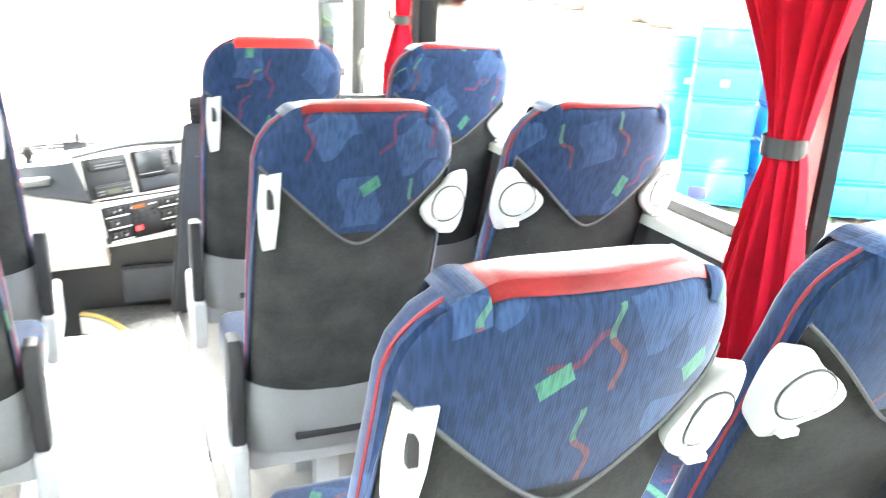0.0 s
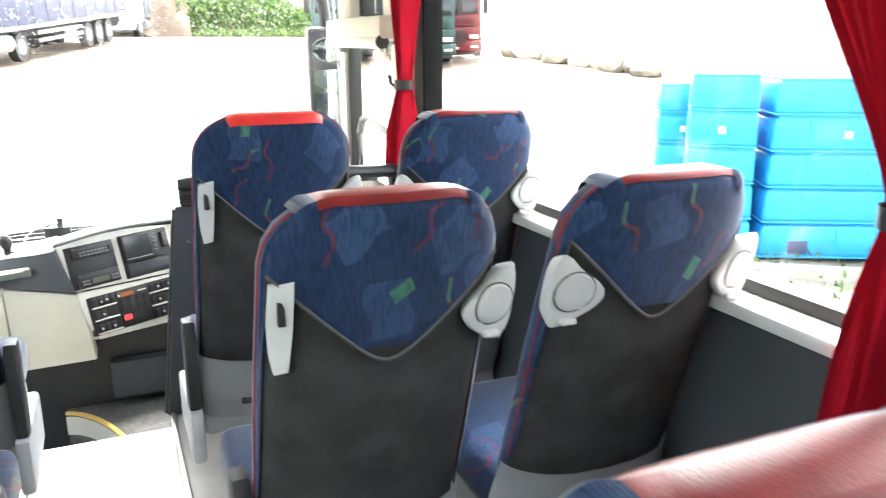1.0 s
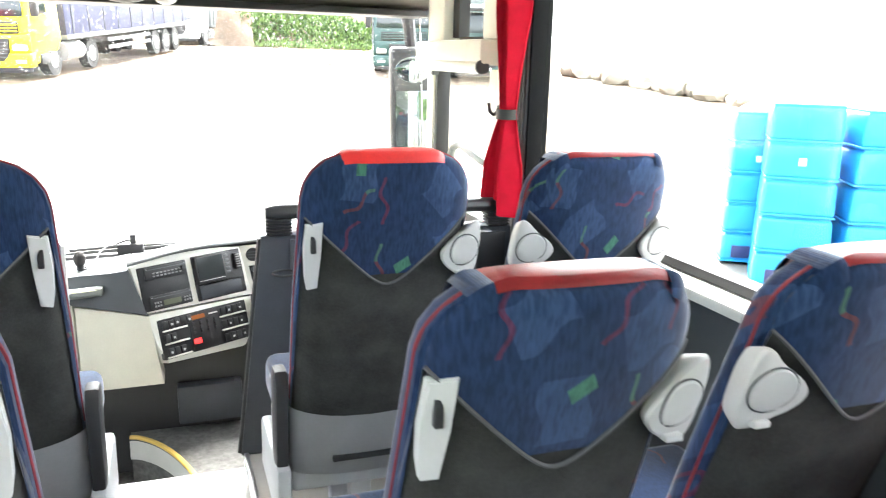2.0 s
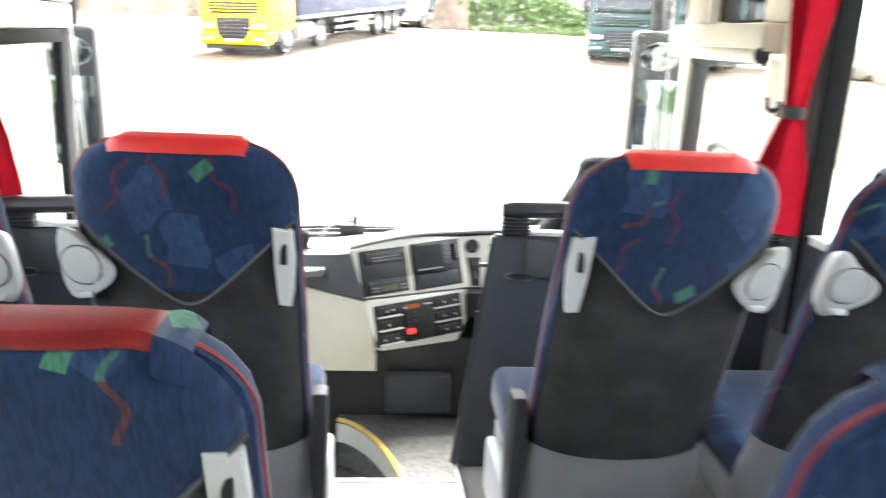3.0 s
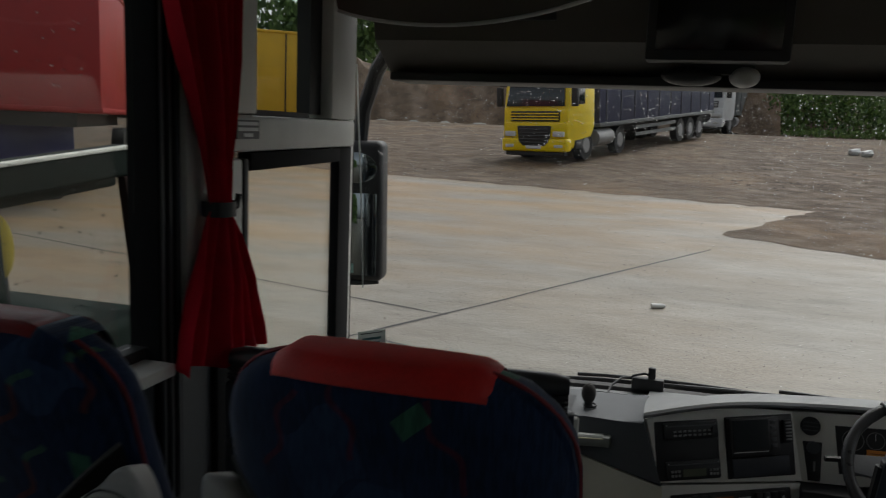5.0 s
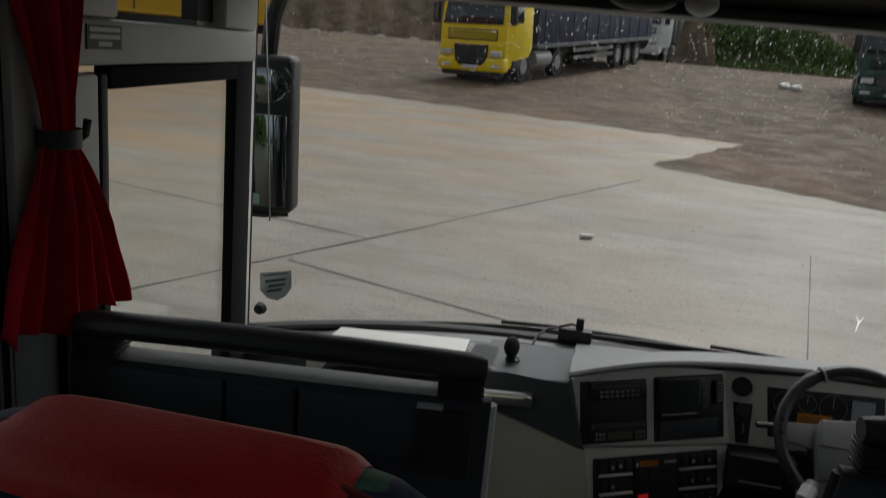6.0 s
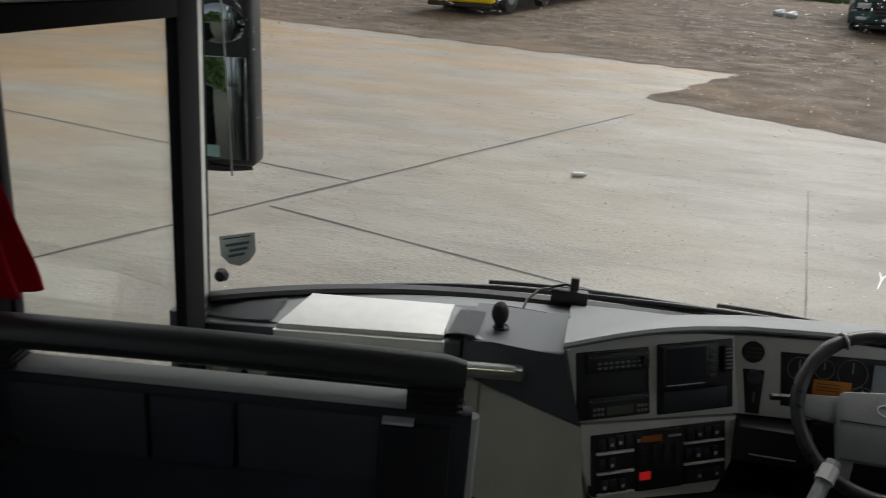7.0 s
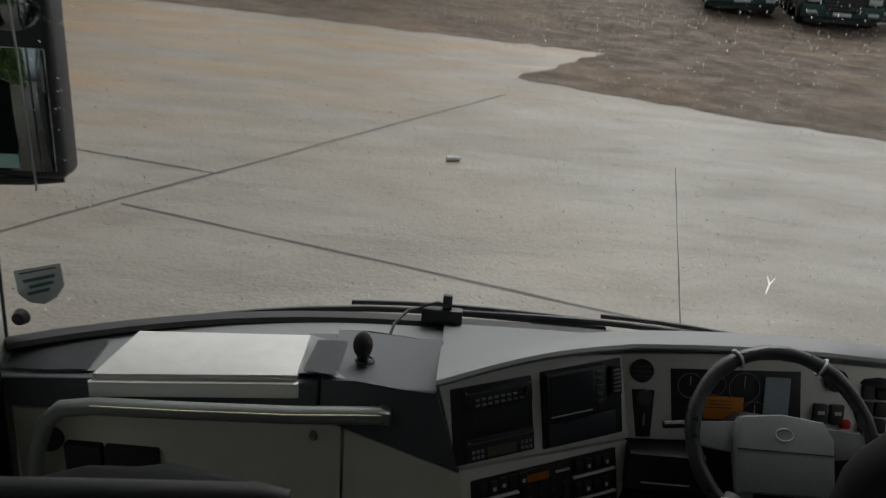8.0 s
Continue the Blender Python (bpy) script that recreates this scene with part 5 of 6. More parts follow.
def dsb(a, z):
    t = (z - 0.15) / 0.93
    w = 0.25 if z < 0.80 else 0.25 - 0.125 * min(1, (z - 0.80) / 0.20) ** 0.8
    r = 0.05
    q = z - (1.08 - r)
    k = 0 if q <= 0 else r - math.sqrt(max(0, r * r - q * q))
    w, d = w - k, 0.065 - 0.6 * k
    e = 2 / 3.2
    c, s = math.cos(a), math.sin(a)
    return Vector((0.74 + w * math.copysign(abs(c) ** e, c), 3.82 - 0.16 * t + d * math.copysign(abs(s) ** e, s), z))


bm = bmesh.new()
zs = [0.15 + 0.93 * (1 - (1 - i / 22) ** 1.4) for i in range(23)]
rings = [[bm.verts.new(dsb(2 * math.pi * k / 32, z)) for k in range(32)] for z in zs]
for p, q in zip(rings, rings[1:]):
    for k in range(32):
        bm.faces.new((p[k], p[(k + 1) % 32], q[(k + 1) % 32], q[k]))
bm.faces.new(rings[0])
bm.faces.new(rings[-1])
part("backrest", bm, DSM, ds)
part("back_board", box_bm(0.62, 0.86, 3.585, 3.60, 0.84, 1.04, 0.006), DKGREY, ds, "grey back board")
part("cushion", box_bm(0.50, 0.98, 3.84, 4.30, 0.05, 0.18, 0.04, 3), DSM, ds)
part("pedestal", box_bm(0.60, 0.88, 3.86, 4.22, -0.36, 0.05, 0.02), BLACK, ds)
gr = thing("grab_rail", "bent grey grab rail beside the driver's window", "rail")
part("tube", tube_bm([(1.14, 3.80, 0.86), (1.14, 3.80, 1.06), (1.145, 3.77, 1.12), (1.15, 3.70, 1.14), (1.16, 3.52, 1.10), (1.18, 3.45, 1.08)], 0.017, 10), GRIP, gr)
part("bracket", box_bm(1.10, 1.21, 3.76, 3.84, 0.838, 0.862, 0.006), DKGREY, gr)

# ---- windscreen sticker ----
stk = thing("windscreen_sticker", "shield-shaped white and teal windscreen sticker", "sticker", m=FRONT)


def on_glass(x, z, off=-0.006):
    p = ws(x, z)
    return p + Vector((0, off, 0))


sh = [(x - 0.085, z - 0.02) for x, z in ((-1.30, 0.685), (-1.205, 0.69), (-1.205, 0.62), (-1.225, 0.585), (-1.252, 0.57), (-1.28, 0.582), (-1.30, 0.615))]
bm = bmesh.new()
bm.faces.new([bm.verts.new(on_glass(x, z)) for x, z in sh])
bmesh.ops.solidify(bm, geom=list(bm.faces), thickness=0.001)
part("shield", bm, mat_basic("pale_sticker", (0.48, 0.52, 0.50), 0.4), stk)
for k, (x0, x1, z) in enumerate(((-1.29, -1.215, 0.672), (-1.285, -1.22, 0.645), (-1.275, -1.225, 0.625), (-1.28, -1.235, 0.605))):
    x0, x1, z = x0 - 0.085, x1 - 0.085, z - 0.02
    bm = bmesh.new()
    q = [on_glass(x0, z, -0.009), on_glass(x1, z + 0.006, -0.009), on_glass(x1, z + 0.016 - 0.006 * (k == 0), -0.009), on_glass(x0, z + 0.010 - 0.006 * (k == 0), -0.009)]
    bm.faces.new([bm.verts.new(p) for p in q])
    part("mark", bm, BLACK if k == 0 else mat_basic("teal_print", (0.05, 0.14, 0.15), 0.4), stk)
part("suction_cup", cyl_bm(on_glass(-1.385, 0.525, -0.03), on_glass(-1.385, 0.525, -0.008), 0.018, 0.024), BLACK, stk)

# ---- wipers and mirrors outside ----
for x0, x1, h in ((-1.0, 0.30, 0.0), (-0.20, 1.15, 0.012)):
    wp = thing("wiper", "black windscreen wiper at rest", "wiper", "wipers", m=FRONT)
    pts = []
    for i in range(15):
        t = i / 14
        x = x0 + (x1 - x0) * t
        pts.append(ws(x, 0.425 + h + 0.012 * math.sin(math.pi * t)) + Vector((0, 0.03, 0)))
    part("blade", tube_bm(pts, 0.010, 6), BLACK, wp)
    part("arm", tube_bm([p + Vector((0, 0.02, 0.014)) for p in pts[5:]], 0.008, 6), BLACK, wp)
MIRR = bpy.data.materials.new("mirror_glass")
MIRR.use_nodes = True
b = MIRR.node_tree.nodes["Principled BSDF"]
b.inputs["Base Color"].default_value, b.inputs["Metallic"].default_value, b.inputs["Roughness"].default_value = (0.22, 0.25, 0.26, 1), 1.0, 0.03
for sd, xc, zb in ((-1, -1.605, 0.77), (1, 1.31, 0.83)):
    mr = thing("wing_mirror", "tall black wing mirror spotted with rain", "mirror", "wing mirrors", m=FRONT)
    m = pose(xc, 5.05, zb, 0, 0, -sd * 8)

    def mp(name, bm, mat, parent=None, label=""):
        return part(name, placed(bm, m), mat, parent or mr, label)
    body = mp("housing", box_bm(-0.125, 0.125, 0.0, 0.14, 0.0, 0.66, 0.03, 3), BLACK)
    mp("main_glass", box_bm(-0.10, 0.10, -0.006, 0.002, 0.03, 0.42, 0.004), MIRR, body, "tall mirror glass")
    wide = bmesh.new()
    bmesh.ops.create_uvsphere(wide, u_segments=20, v_segments=10, radius=1, matrix=Matrix.Translation((0, 0.005, 0.535)) @ Matrix.Diagonal((0.105, 0.02, 0.075, 1)))
    mp("wide_glass", wide, MIRR, body, "curved wide-angle glass")
    mp("label_patch", box_bm(-0.09, -0.01, -0.0085, -0.0065, 0.04, 0.085), mat_basic("pale_teal_label", (0.35, 0.55, 0.50), 0.4), body)
    mp("arm", tube_bm([(0.0, 0.07, 0.64), (-sd * 0.02, 0.06, 0.80), (-sd * 0.10, 0.0, 0.98), (-sd * 0.22, -0.15, 1.10)], 0.035, 10), BLACK)
    mp("wire", tube_bm([(0.05, -0.05, -0.02), (0.04, -0.05, 0.4), (0.02, -0.06, 1.0)], 0.004, 6), STEEL)
    mp("lower_arm", tube_bm([(0.10, 0.05, -0.005), (0.0, 0.03, -0.012), (-0.11, -0.02, 0.0)], 0.014, 8), BLACK)

# ---- folding guide's seat ahead of the left partition ----
gs = thing("folding_seat", "black folding guide's seat in front of the partition", "seat")
prof = [(-0.745, 0.36), (-0.385, 0.36), (-0.375, 0.80), (-0.395, 0.85), (-0.45, 0.882), (-0.56, 0.888), (-0.67, 0.882), (-0.725, 0.862), (-0.755, 0.82)]
part("backrest", poly_bm([(x, 3.35, z) for x, z in prof], 0.075, (0, 1, 0), bev=0.02), DSM, gs)
part("cushion", box_bm(-0.74, -0.39, 3.432, 3.50, 0.02, 0.36, 0.025, 3), DSM, gs, "black cushion folded up")
part("pedestal", box_bm(-0.64, -0.49, 3.36, 3.44, -0.618, 0.36, 0.01), BLACK, gs)


# ---- lorry yard ----
def paint(name, col, rough=0.35):
    return mat_basic(name, col, rough, var=0.12, scale=1.5)


YEL = paint("yellow_lorry_paint", (0.86, 0.64, 0.008))
NAVY = mat_basic("dark_blue_tarpaulin", (0.035, 0.04, 0.085), 0.55, var=0.2, scale=1.0)
GREYT = mat_basic("grey_tarpaulin", (0.16, 0.17, 0.17), 0.6, var=0.15, scale=1.0)
WHITEP = paint("white_lorry_paint", (0.66, 0.67, 0.68))
GREENP = paint("dark_green_lorry_paint", (0.020, 0.060, 0.055))
REDP = paint("red_trailer_paint", (0.36, 0.028, 0.030), 0.5)
MAROONP = paint("dark_red_paint", (0.20, 0.02, 0.025))
YTRL = paint("yellow_trailer_paint", (0.62, 0.38, 0.015), 0.5)
BLUEP = paint("dark_blue_lorry_paint", (0.035, 0.04, 0.12), 0.5)
LGLASS = mat_basic("dark_lorry_glass", (0.02, 0.025, 0.028), 0.08, var=0.2)
LAMP = mat_basic("clear_headlamp", (0.6, 0.6, 0.58), 0.15, var=0.2)
TYRE = mat_basic("tyre_rubber", (0.015, 0.015, 0.015), 0.8, var=0.3)
RIMS = mat_basic("grey_wheel_rim", (0.25, 0.25, 0.25), 0.5, var=0.2)
CHAS = mat_basic("dark_chassis", (0.03, 0.03, 0.03), 0.7, var=0.4)


def wheel(parent, x, y, r=0.5, w=0.3):
    sd = 1 if x > 0 else -1
    wh = part("wheel", cyl_bm((x - w / 2, y, r), (x + w / 2, y, r), r, n=24), TYRE, parent, "black tyre")
    part("rim", cyl_bm((x + sd * (w / 2 - 0.02), y, r), (x + sd * (w / 2 + 0.02), y, r), r * 0.58, r * 0.5, n=20), RIMS, wh)


def cab(t, mat, h=3.3):
    """A forward-control lorry cab with its front at y = 0, facing -y."""
    side = [(0.02, 0.55), (0.0, 0.9), (0.02, 1.75), (0.20, 2.55), (0.40, h - 0.1), (0.60, h), (2.0, h), (2.05, 1.1), (1.9, 1.05), (1.75, 0.75), (0.55, 0.75), (0.45, 0.45)]
    part("cab_body", poly_bm([(-1.22, y, z) for y, z in side], 2.44, (1, 0, 0), bev=0.05), mat, t)
    part("bumper", box_bm(-1.24, 1.24, -0.12, 0.25, 0.36, 0.80, 0.07, 3), mat, t)
    part("lower_lip", box_bm(-1.12, 1.12, -0.06, 0.22, 0.22, 0.36, 0.03), CHAS, t)
    ws_ = part("windscreen", poly_bm([(-1.10, 0.005, 1.86), (1.10, 0.005, 1.86), (1.04, 0.165, 2.62), (-1.04, 0.165, 2.62)], 0.03, (0, -1, 0), bev=0.01), LGLASS, t, "dark windscreen")
    part("sun_visor", box_bm(-1.12, 1.12, -0.16, 0.2, 2.66, 2.80, 0.04), CHAS, t, "dark sun visor")
    gu = part("upper_grille", box_bm(-0.92, 0.92, -0.045, 0.05, 1.36, 1.70, 0.02), CHAS, t, "dark upper grille")
    for k in range(3):
        part("slat", box_bm(-0.90, 0.90, -0.075, -0.03, 1.41 + 0.095 * k, 1.455 + 0.095 * k, 0.01), mat, gu)
    gl = part("lower_grille", poly_bm([(-0.62, -0.125, 1.22), (0.62, -0.125, 1.22), (0.58, -0.125, 0.72), (0.42, -0.125, 0.55), (-0.42, -0.125, 0.55), (-0.58, -0.125, 0.72)], 0.10, (0, 1, 0), bev=0.015), CHAS, t, "dark lower grille")
    for k in range(5):
        part("slat", box_bm(-0.55, 0.55, -0.145, -0.12, 0.66 + 0.11 * k, 0.69 + 0.11 * k, 0.006), DKGREY, gl)
    part("front_panel", box_bm(-1.2, 1.2, -0.03, 0.1, 0.8, 1.34, 0.04), mat, t)
    part("number_plate", box_bm(-0.28, 0.28, -0.15, -0.125, 0.46, 0.56, 0.006), WHITEP, t, "pale plate with a plain bar")
    for sd in (-1, 1):
        part("headlamp", box_bm(sd * 0.92 - 0.2, sd * 0.92 + 0.2, -0.135, 0.0, 0.86, 1.04, 0.03), LAMP, t, "clear headlamp")
        part("fog_lamp", box_bm(sd * 0.93 - 0.16, sd * 0.93 + 0.16, -0.14, -0.1, 0.50, 0.60, 0.015), LAMP, t)
        part("side_window", box_bm(sd * 1.215 - 0.015, sd * 1.215 + 0.015, 0.35, 1.25, 1.9, 2.55, 0.01), LGLASS, t, "dark side window")
        mr = part("mirror", box_bm(sd * 1.42 - 0.11, sd * 1.42 + 0.11, 0.02, 0.2, 1.85, 2.5, 0.04), CHAS, t, "dark door mirror")
        part("mirror_arm", tube_bm([(sd * 1.2, 0.2, 2.52), (sd * 1.42, 0.1, 2.54)], 0.025, 6), CHAS, mr)
        part("step", box_bm(sd * 1.2 - 0.06, sd * 1.2 + 0.06, 0.5, 1.1, 0.42, 0.72, 0.02), CHAS, t)
        wheel(t, sd * 1.05, 1.42)
    part("chassis", box_bm(-0.5, 0.5, 0.4, 3.0, 0.55, 0.85), CHAS, t)


def lorry(label, mat, tmat, m, trailer=13.0, th=4.0, h=3.3, y0=2.4):
    t = thing("lorry", label, "lorry", "parked lorries")
    cab(t, mat, h)
    if trailer:
        b = part("trailer_body", box_bm(-1.25, 1.25, y0, y0 + trailer, 1.15, th, 0.03), tmat, t, "tarpaulin-sided trailer")
        part("side_rail", box_bm(-1.275, 1.275, y0 - 0.02, y0 + trailer + 0.02, 1.06, 1.20, 0.01), GREYT, b)
        part("trailer_chassis", box_bm(-0.6, 0.6, y0, y0 + trailer, 0.75, 1.05), CHAS, t)
        for k in range(int(trailer / 1.3)):
            for sd in (-1, 1):
                part("strap", box_bm(sd * 1.262 - 0.008, sd * 1.262 + 0.008, y0 + 0.5 + 1.3 * k, y0 + 0.55 + 1.3 * k, 1.10, th - 0.1), CHAS, b)
        for sd in (-1, 1):
            part("tank", cyl_bm((sd * 1.0, 2.3, 0.68), (sd * 1.0, 3.6, 0.68), 0.30, n=18), RIMS, t, "grey fuel tank")
            part("side_guard", box_bm(sd * 1.2 - 0.02, sd * 1.2 + 0.02, y0 + 3.4, y0 + trailer * 0.6, 0.55, 0.68), GREYT, t)
            part("side_guard", box_bm(sd * 1.2 - 0.02, sd * 1.2 + 0.02, y0 + 3.4, y0 + trailer * 0.6, 0.82, 0.95), GREYT, t)
            wheel(t, sd * 1.05, 4.3)
            for k in range(3):
                wheel(t, sd * 1.08, y0 + trailer - 2.0 - 1.3 * k)
    t.matrix_basis = m
    return t


lorry("yellow lorry with a dark blue curtain-sided trailer", YEL, NAVY, pose(-4.80, 28.25, ground_z(28.25), 4.4, -1.3, -19))
lorry("white lorry with a grey trailer behind the yellow one", WHITEP, GREYT, pose(0.75, 46.0, ground_z(46.0), 0, 0, -19), 11.0)
lorry("dark green lorry with a grey body", GREENP, GREYT, pose(9.25, 32.0, ground_z(32.0), 4.2, -1.0, -14), 6.0, 3.5, 2.9)
lorry("dark green lorry with a grey body parked alongside", GREENP, GREYT, pose(11.9, 30.0, ground_z(30.0), 4.2, -1.0, -14), 6.0, 3.5, 2.9)
lorry("dark red lorry parked beyond the tanks", MAROONP, GREYT, pose(13.8, 31.6, ground_z(31.6), 4.4, -1.5, -25), 0, 3.4, 2.8)


def box_trailer(label, mat, origin, yaw, length, z0, z1, wheels):
    """A trailer whose near side starts at the origin and runs along its x."""
    t = thing("trailer", label, "trailer", "parked trailers", m=pose(origin[0], origin[1], origin[2], 0, 0, yaw))
    b = part("box_body", box_bm(0, length, 0, 2.5, z0, z1, 0.04), mat, t)
    for k in range(int(length / 2.4)):
        part("seam", box_bm(1.2 + 2.4 * k, 1.25 + 2.4 * k, -0.015, 0.01, z0 + 0.05, z1 - 0.05), CHAS, b)
    for z in (z0 + 0.03, z1 - 0.10):
        part("rail", box_bm(-0.02, length + 0.02, -0.03, 2.53, z, z + 0.09, 0.01), mat, b)
    part("chassis", box_bm(0.1, length - 0.1, 0.5, 2.0, z0 - 0.3, z0 - 0.01), CHAS, t)
    for x in wheels:
        for y in (0.15, 2.35):
            w = part("wheel", cyl_bm((x, y - 0.15, 0.5), (x, y + 0.15, 0.5), 0.5, n=22), TYRE, t, "black tyre")
            part("rim", cyl_bm((x, y - 0.17, 0.5), (x, y - 0.14, 0.5), 0.27, 0.30, n=18), RIMS, w)
        part("mudguard", grid_bm(lambda u, v, x=x: Vector((x + 0.56 * math.cos(math.pi * u), -0.02 + 0.35 * v, 0.5 + 0.56 * math.sin(math.pi * u))), 14, 2), mat, t, "rounded mudguard")
    part("leg", box_bm(length * 0.8, length * 0.8 + 0.15, 0.5, 0.65, 0, z0), CHAS, t)
    return t


box_trailer("yellow bulk trailer with three axles", YTRL, (-18.6, 23.8, 0.40), 36, 8.2, 1.3, 4.25, (1.6, 2.75, 3.9))
box_trailer("red box trailer with a plain rear face", REDP, (-17.8, 20.4, 0.15), -58, 7.0, 1.35, 4.25, (1.5, 2.7))
bl = thing("lorry", "dark blue lorry cab beside the red trailer", "lorry", "parked lorries", m=pose(-15.3, 15.2, ground_z(15.2), 0, 0, -25))
cab(bl, BLUEP, 2.7)

# shed roof behind the trailers
sh_ = thing("shed", "low shed with a grey corrugated roof", "shed")
part("wall", box_bm(-48, -24, 46, 56, ground_z(46) - 0.2, 5.6), GREYT, sh_, "grey cladding")
rb = grid_bm(lambda u, v: Vector((-49 + 26 * u, 45.4 + 5.6 * v, 5.7 + 1.6 * v + 0.10 * (round(u * 112) % 2))), 112, 1)
part("roof", rb, mat_basic("grey_corrugated_roof", (0.30, 0.31, 0.32), 0.6, var=0.2, scale=0.6), sh_, "grey corrugated roof")

# ---- banks, grass and trees at the edge of the yard ----
LEAF = bpy.data.materials.new("mixed_green_leaves")
LEAF.use_nodes = True
n_, l_ = nodes_of(LEAF)
gm = n_.new("ShaderNodeNewGeometry")
rp_ = n_.new("ShaderNodeValToRGB")
rp_.color_ramp.elements[0].color, rp_.color_ramp.elements[1].color = (0.028, 0.065, 0.012, 1), (0.12, 0.20, 0.04, 1)
l_.new(gm.outputs["Random Per Island"], rp_.inputs[0])
l_.new(rp_.outputs[0], n_["Principled BSDF"].inputs["Base Color"])
n_["Principled BSDF"].inputs["Roughness"].default_value = 0.6


def leaf_band(name, label, x0, x1, y0, y1, zf, count, size, seed, lean=0.5):
    """Many small leaf blades over an uneven height zf(x)."""
    rng = np.random.default_rng(seed)
    verts, faces = [], []
    for i in range(count):
        x, y = rng.uniform(x0, x1), rng.uniform(y0, y1)
        top = zf(x, y)
        g = ground_z(y)
        z = g + (top - g) * rng.uniform(0.02, 1.0) ** 0.7
        a, s = rng.uniform(0, 6.28), size * rng.uniform(0.5, 1.5)
        d = np.array([math.cos(a), math.sin(a) * 0.7, 0]) * s
        u = np.array([rng.uniform(-lean, lean), rng.uniform(-lean, lean), 1.0]) * s * rng.uniform(0.6, 1.6)
        p = np.array([x, y, z])
        k = len(verts)
        verts += [tuple(p - d * 0.5), tuple(p + d * 0.5), tuple(p + d * 0.3 + u * 0.7), tuple(p + u)]
        faces.append((k, k + 1, k + 2, k + 3))
    me = bpy.data.meshes.new(name)
    me.from_pydata(verts, [], faces)
    me.materials.append(LEAF)
    return tagged(new(name, me), label, "vegetation", kind="stuff")


def bank_h(x, y):
    return ground_z(60) + 2.4 + 0.7 * math.sin(x * 0.31) + 0.5 * math.sin(x * 0.83 + 1)


def earth_h(u, v, x0, x1):
    x = x0 + (x1 - x0) * u
    return Vector((x, 47.5 + 5 * v, ground_z(50) - 0.05 + (3.4 + 0.5 * math.sin(x * 0.5) + 0.3 * math.sin(x * 1.7)) * min(1, v * 1.6) + 0.2 * math.sin(x * 3.1 + v * 7)))


tagged(part("earth_bank", grid_bm(lambda u, v: earth_h(u, v, -34, 5), 90, 8), DIRT), "brown earth bank behind the lorries", "bank", kind="structure")
tagged(part("grass_bank_soil", grid_bm(lambda u, v: earth_h(u, v * 0.75, 4, 22) - Vector((0, -4.0, 0.5)), 90, 8), DIRT), "soil of the overgrown bank", "bank", kind="structure")
leaf_band("bank_grass", "tall green weeds and grass on the bank", 4, 17, 48.5, 56, bank_h, 16000, 0.16, 3)
leaf_band("verge_weeds", "low weeds along the edge of the yard", 5, 18, 44, 48.5, lambda x, y: ground_z(y) + 0.35, 2500, 0.10, 6)
leaf_band("far_trees", "dark green trees behind the shed", -70, -10, 58, 68, lambda x, y: 11 + 2.5 * math.sin(x * 0.4) + 1.5 * math.sin(x * 1.3), 22000, 0.5, 8)

# ---- blue tanks beside the coach ----
TANKM = mat_basic("sky_blue_plastic", (0.02, 0.30, 0.62), 0.4, var=0.10, scale=3, bump=0.05, bscale=60)


def tank(x, y, yaw, w, d, tiers, th, label):
    """Tiers that widen a little towards the foot, each with a rolled lip, under a low domed lid."""
    t = thing("plastic_tank", label, "tank", "blue plastic tanks", m=pose(x, y, ground_z(y) + 0.02, 0, 0, yaw))
    for k in range(tiers):
        s = 1.0 - 0.014 * k
        bm = box_bm(-w / 2 * s, w / 2 * s, -d / 2 * s, d / 2 * s, th * k + 0.012, th * (k + 1) - 0.012, 0.06, 3)
        for v in bm.verts:
            f = 1 + 0.035 * (0.5 - (v.co.z - th * k) / th)
            v.co.x, v.co.y = v.co.x * f, v.co.y * f
        tier = part("tier", bm, TANKM, t, "moulded blue tier")
        part("lip", box_bm(-w / 2 * s * 1.02, w / 2 * s * 1.02, -d / 2 * s * 1.02, d / 2 * s * 1.02, th * k + 0.004, th * k + 0.03, 0.012), TANKM, tier)
        part("tier_core", box_bm(-w / 2 * 0.90, w / 2 * 0.90, -d / 2 * 0.90, d / 2 * 0.90, th * k, th * (k + 1)), TANKM, tier)
        for j in range(1, max(2, round(w / 0.45))):
            x0 = -w / 2 + w * j / max(2, round(w / 0.45))
            part("groove", box_bm(x0 - 0.006, x0 + 0.006, -d / 2 * s * 1.012, -d / 2 * s + 0.02, th * k + 0.06, th * (k + 1) - 0.05, 0.003), TANKM, tier)
    h = th * tiers
    part("dome", grid_bm(lambda u, v: Vector((0.46 * w * (1 - v) ** 0.6 * math.cos(2 * math.pi * u), 0.46 * d * (1 - v) ** 0.6 * math.sin(2 * math.pi * u), h - 0.02 + 0.16 * v)), 28, 6, True), TANKM, t, "low domed top")
    part("label_patch", box_bm(-0.05, 0.03, -d / 2 * 1.03, -d / 2 + 0.01, th * (tiers - 1.6), th * (tiers - 1.4)), WHITEP, t, "small white label")
    part("outlet", box_bm(-w * 0.32, -w * 0.32 + 0.24, -d / 2 * 1.04, -d / 2 + 0.02, 0.06, 0.22, 0.01), BLUEP, t, "dark outlet recess")
    return t


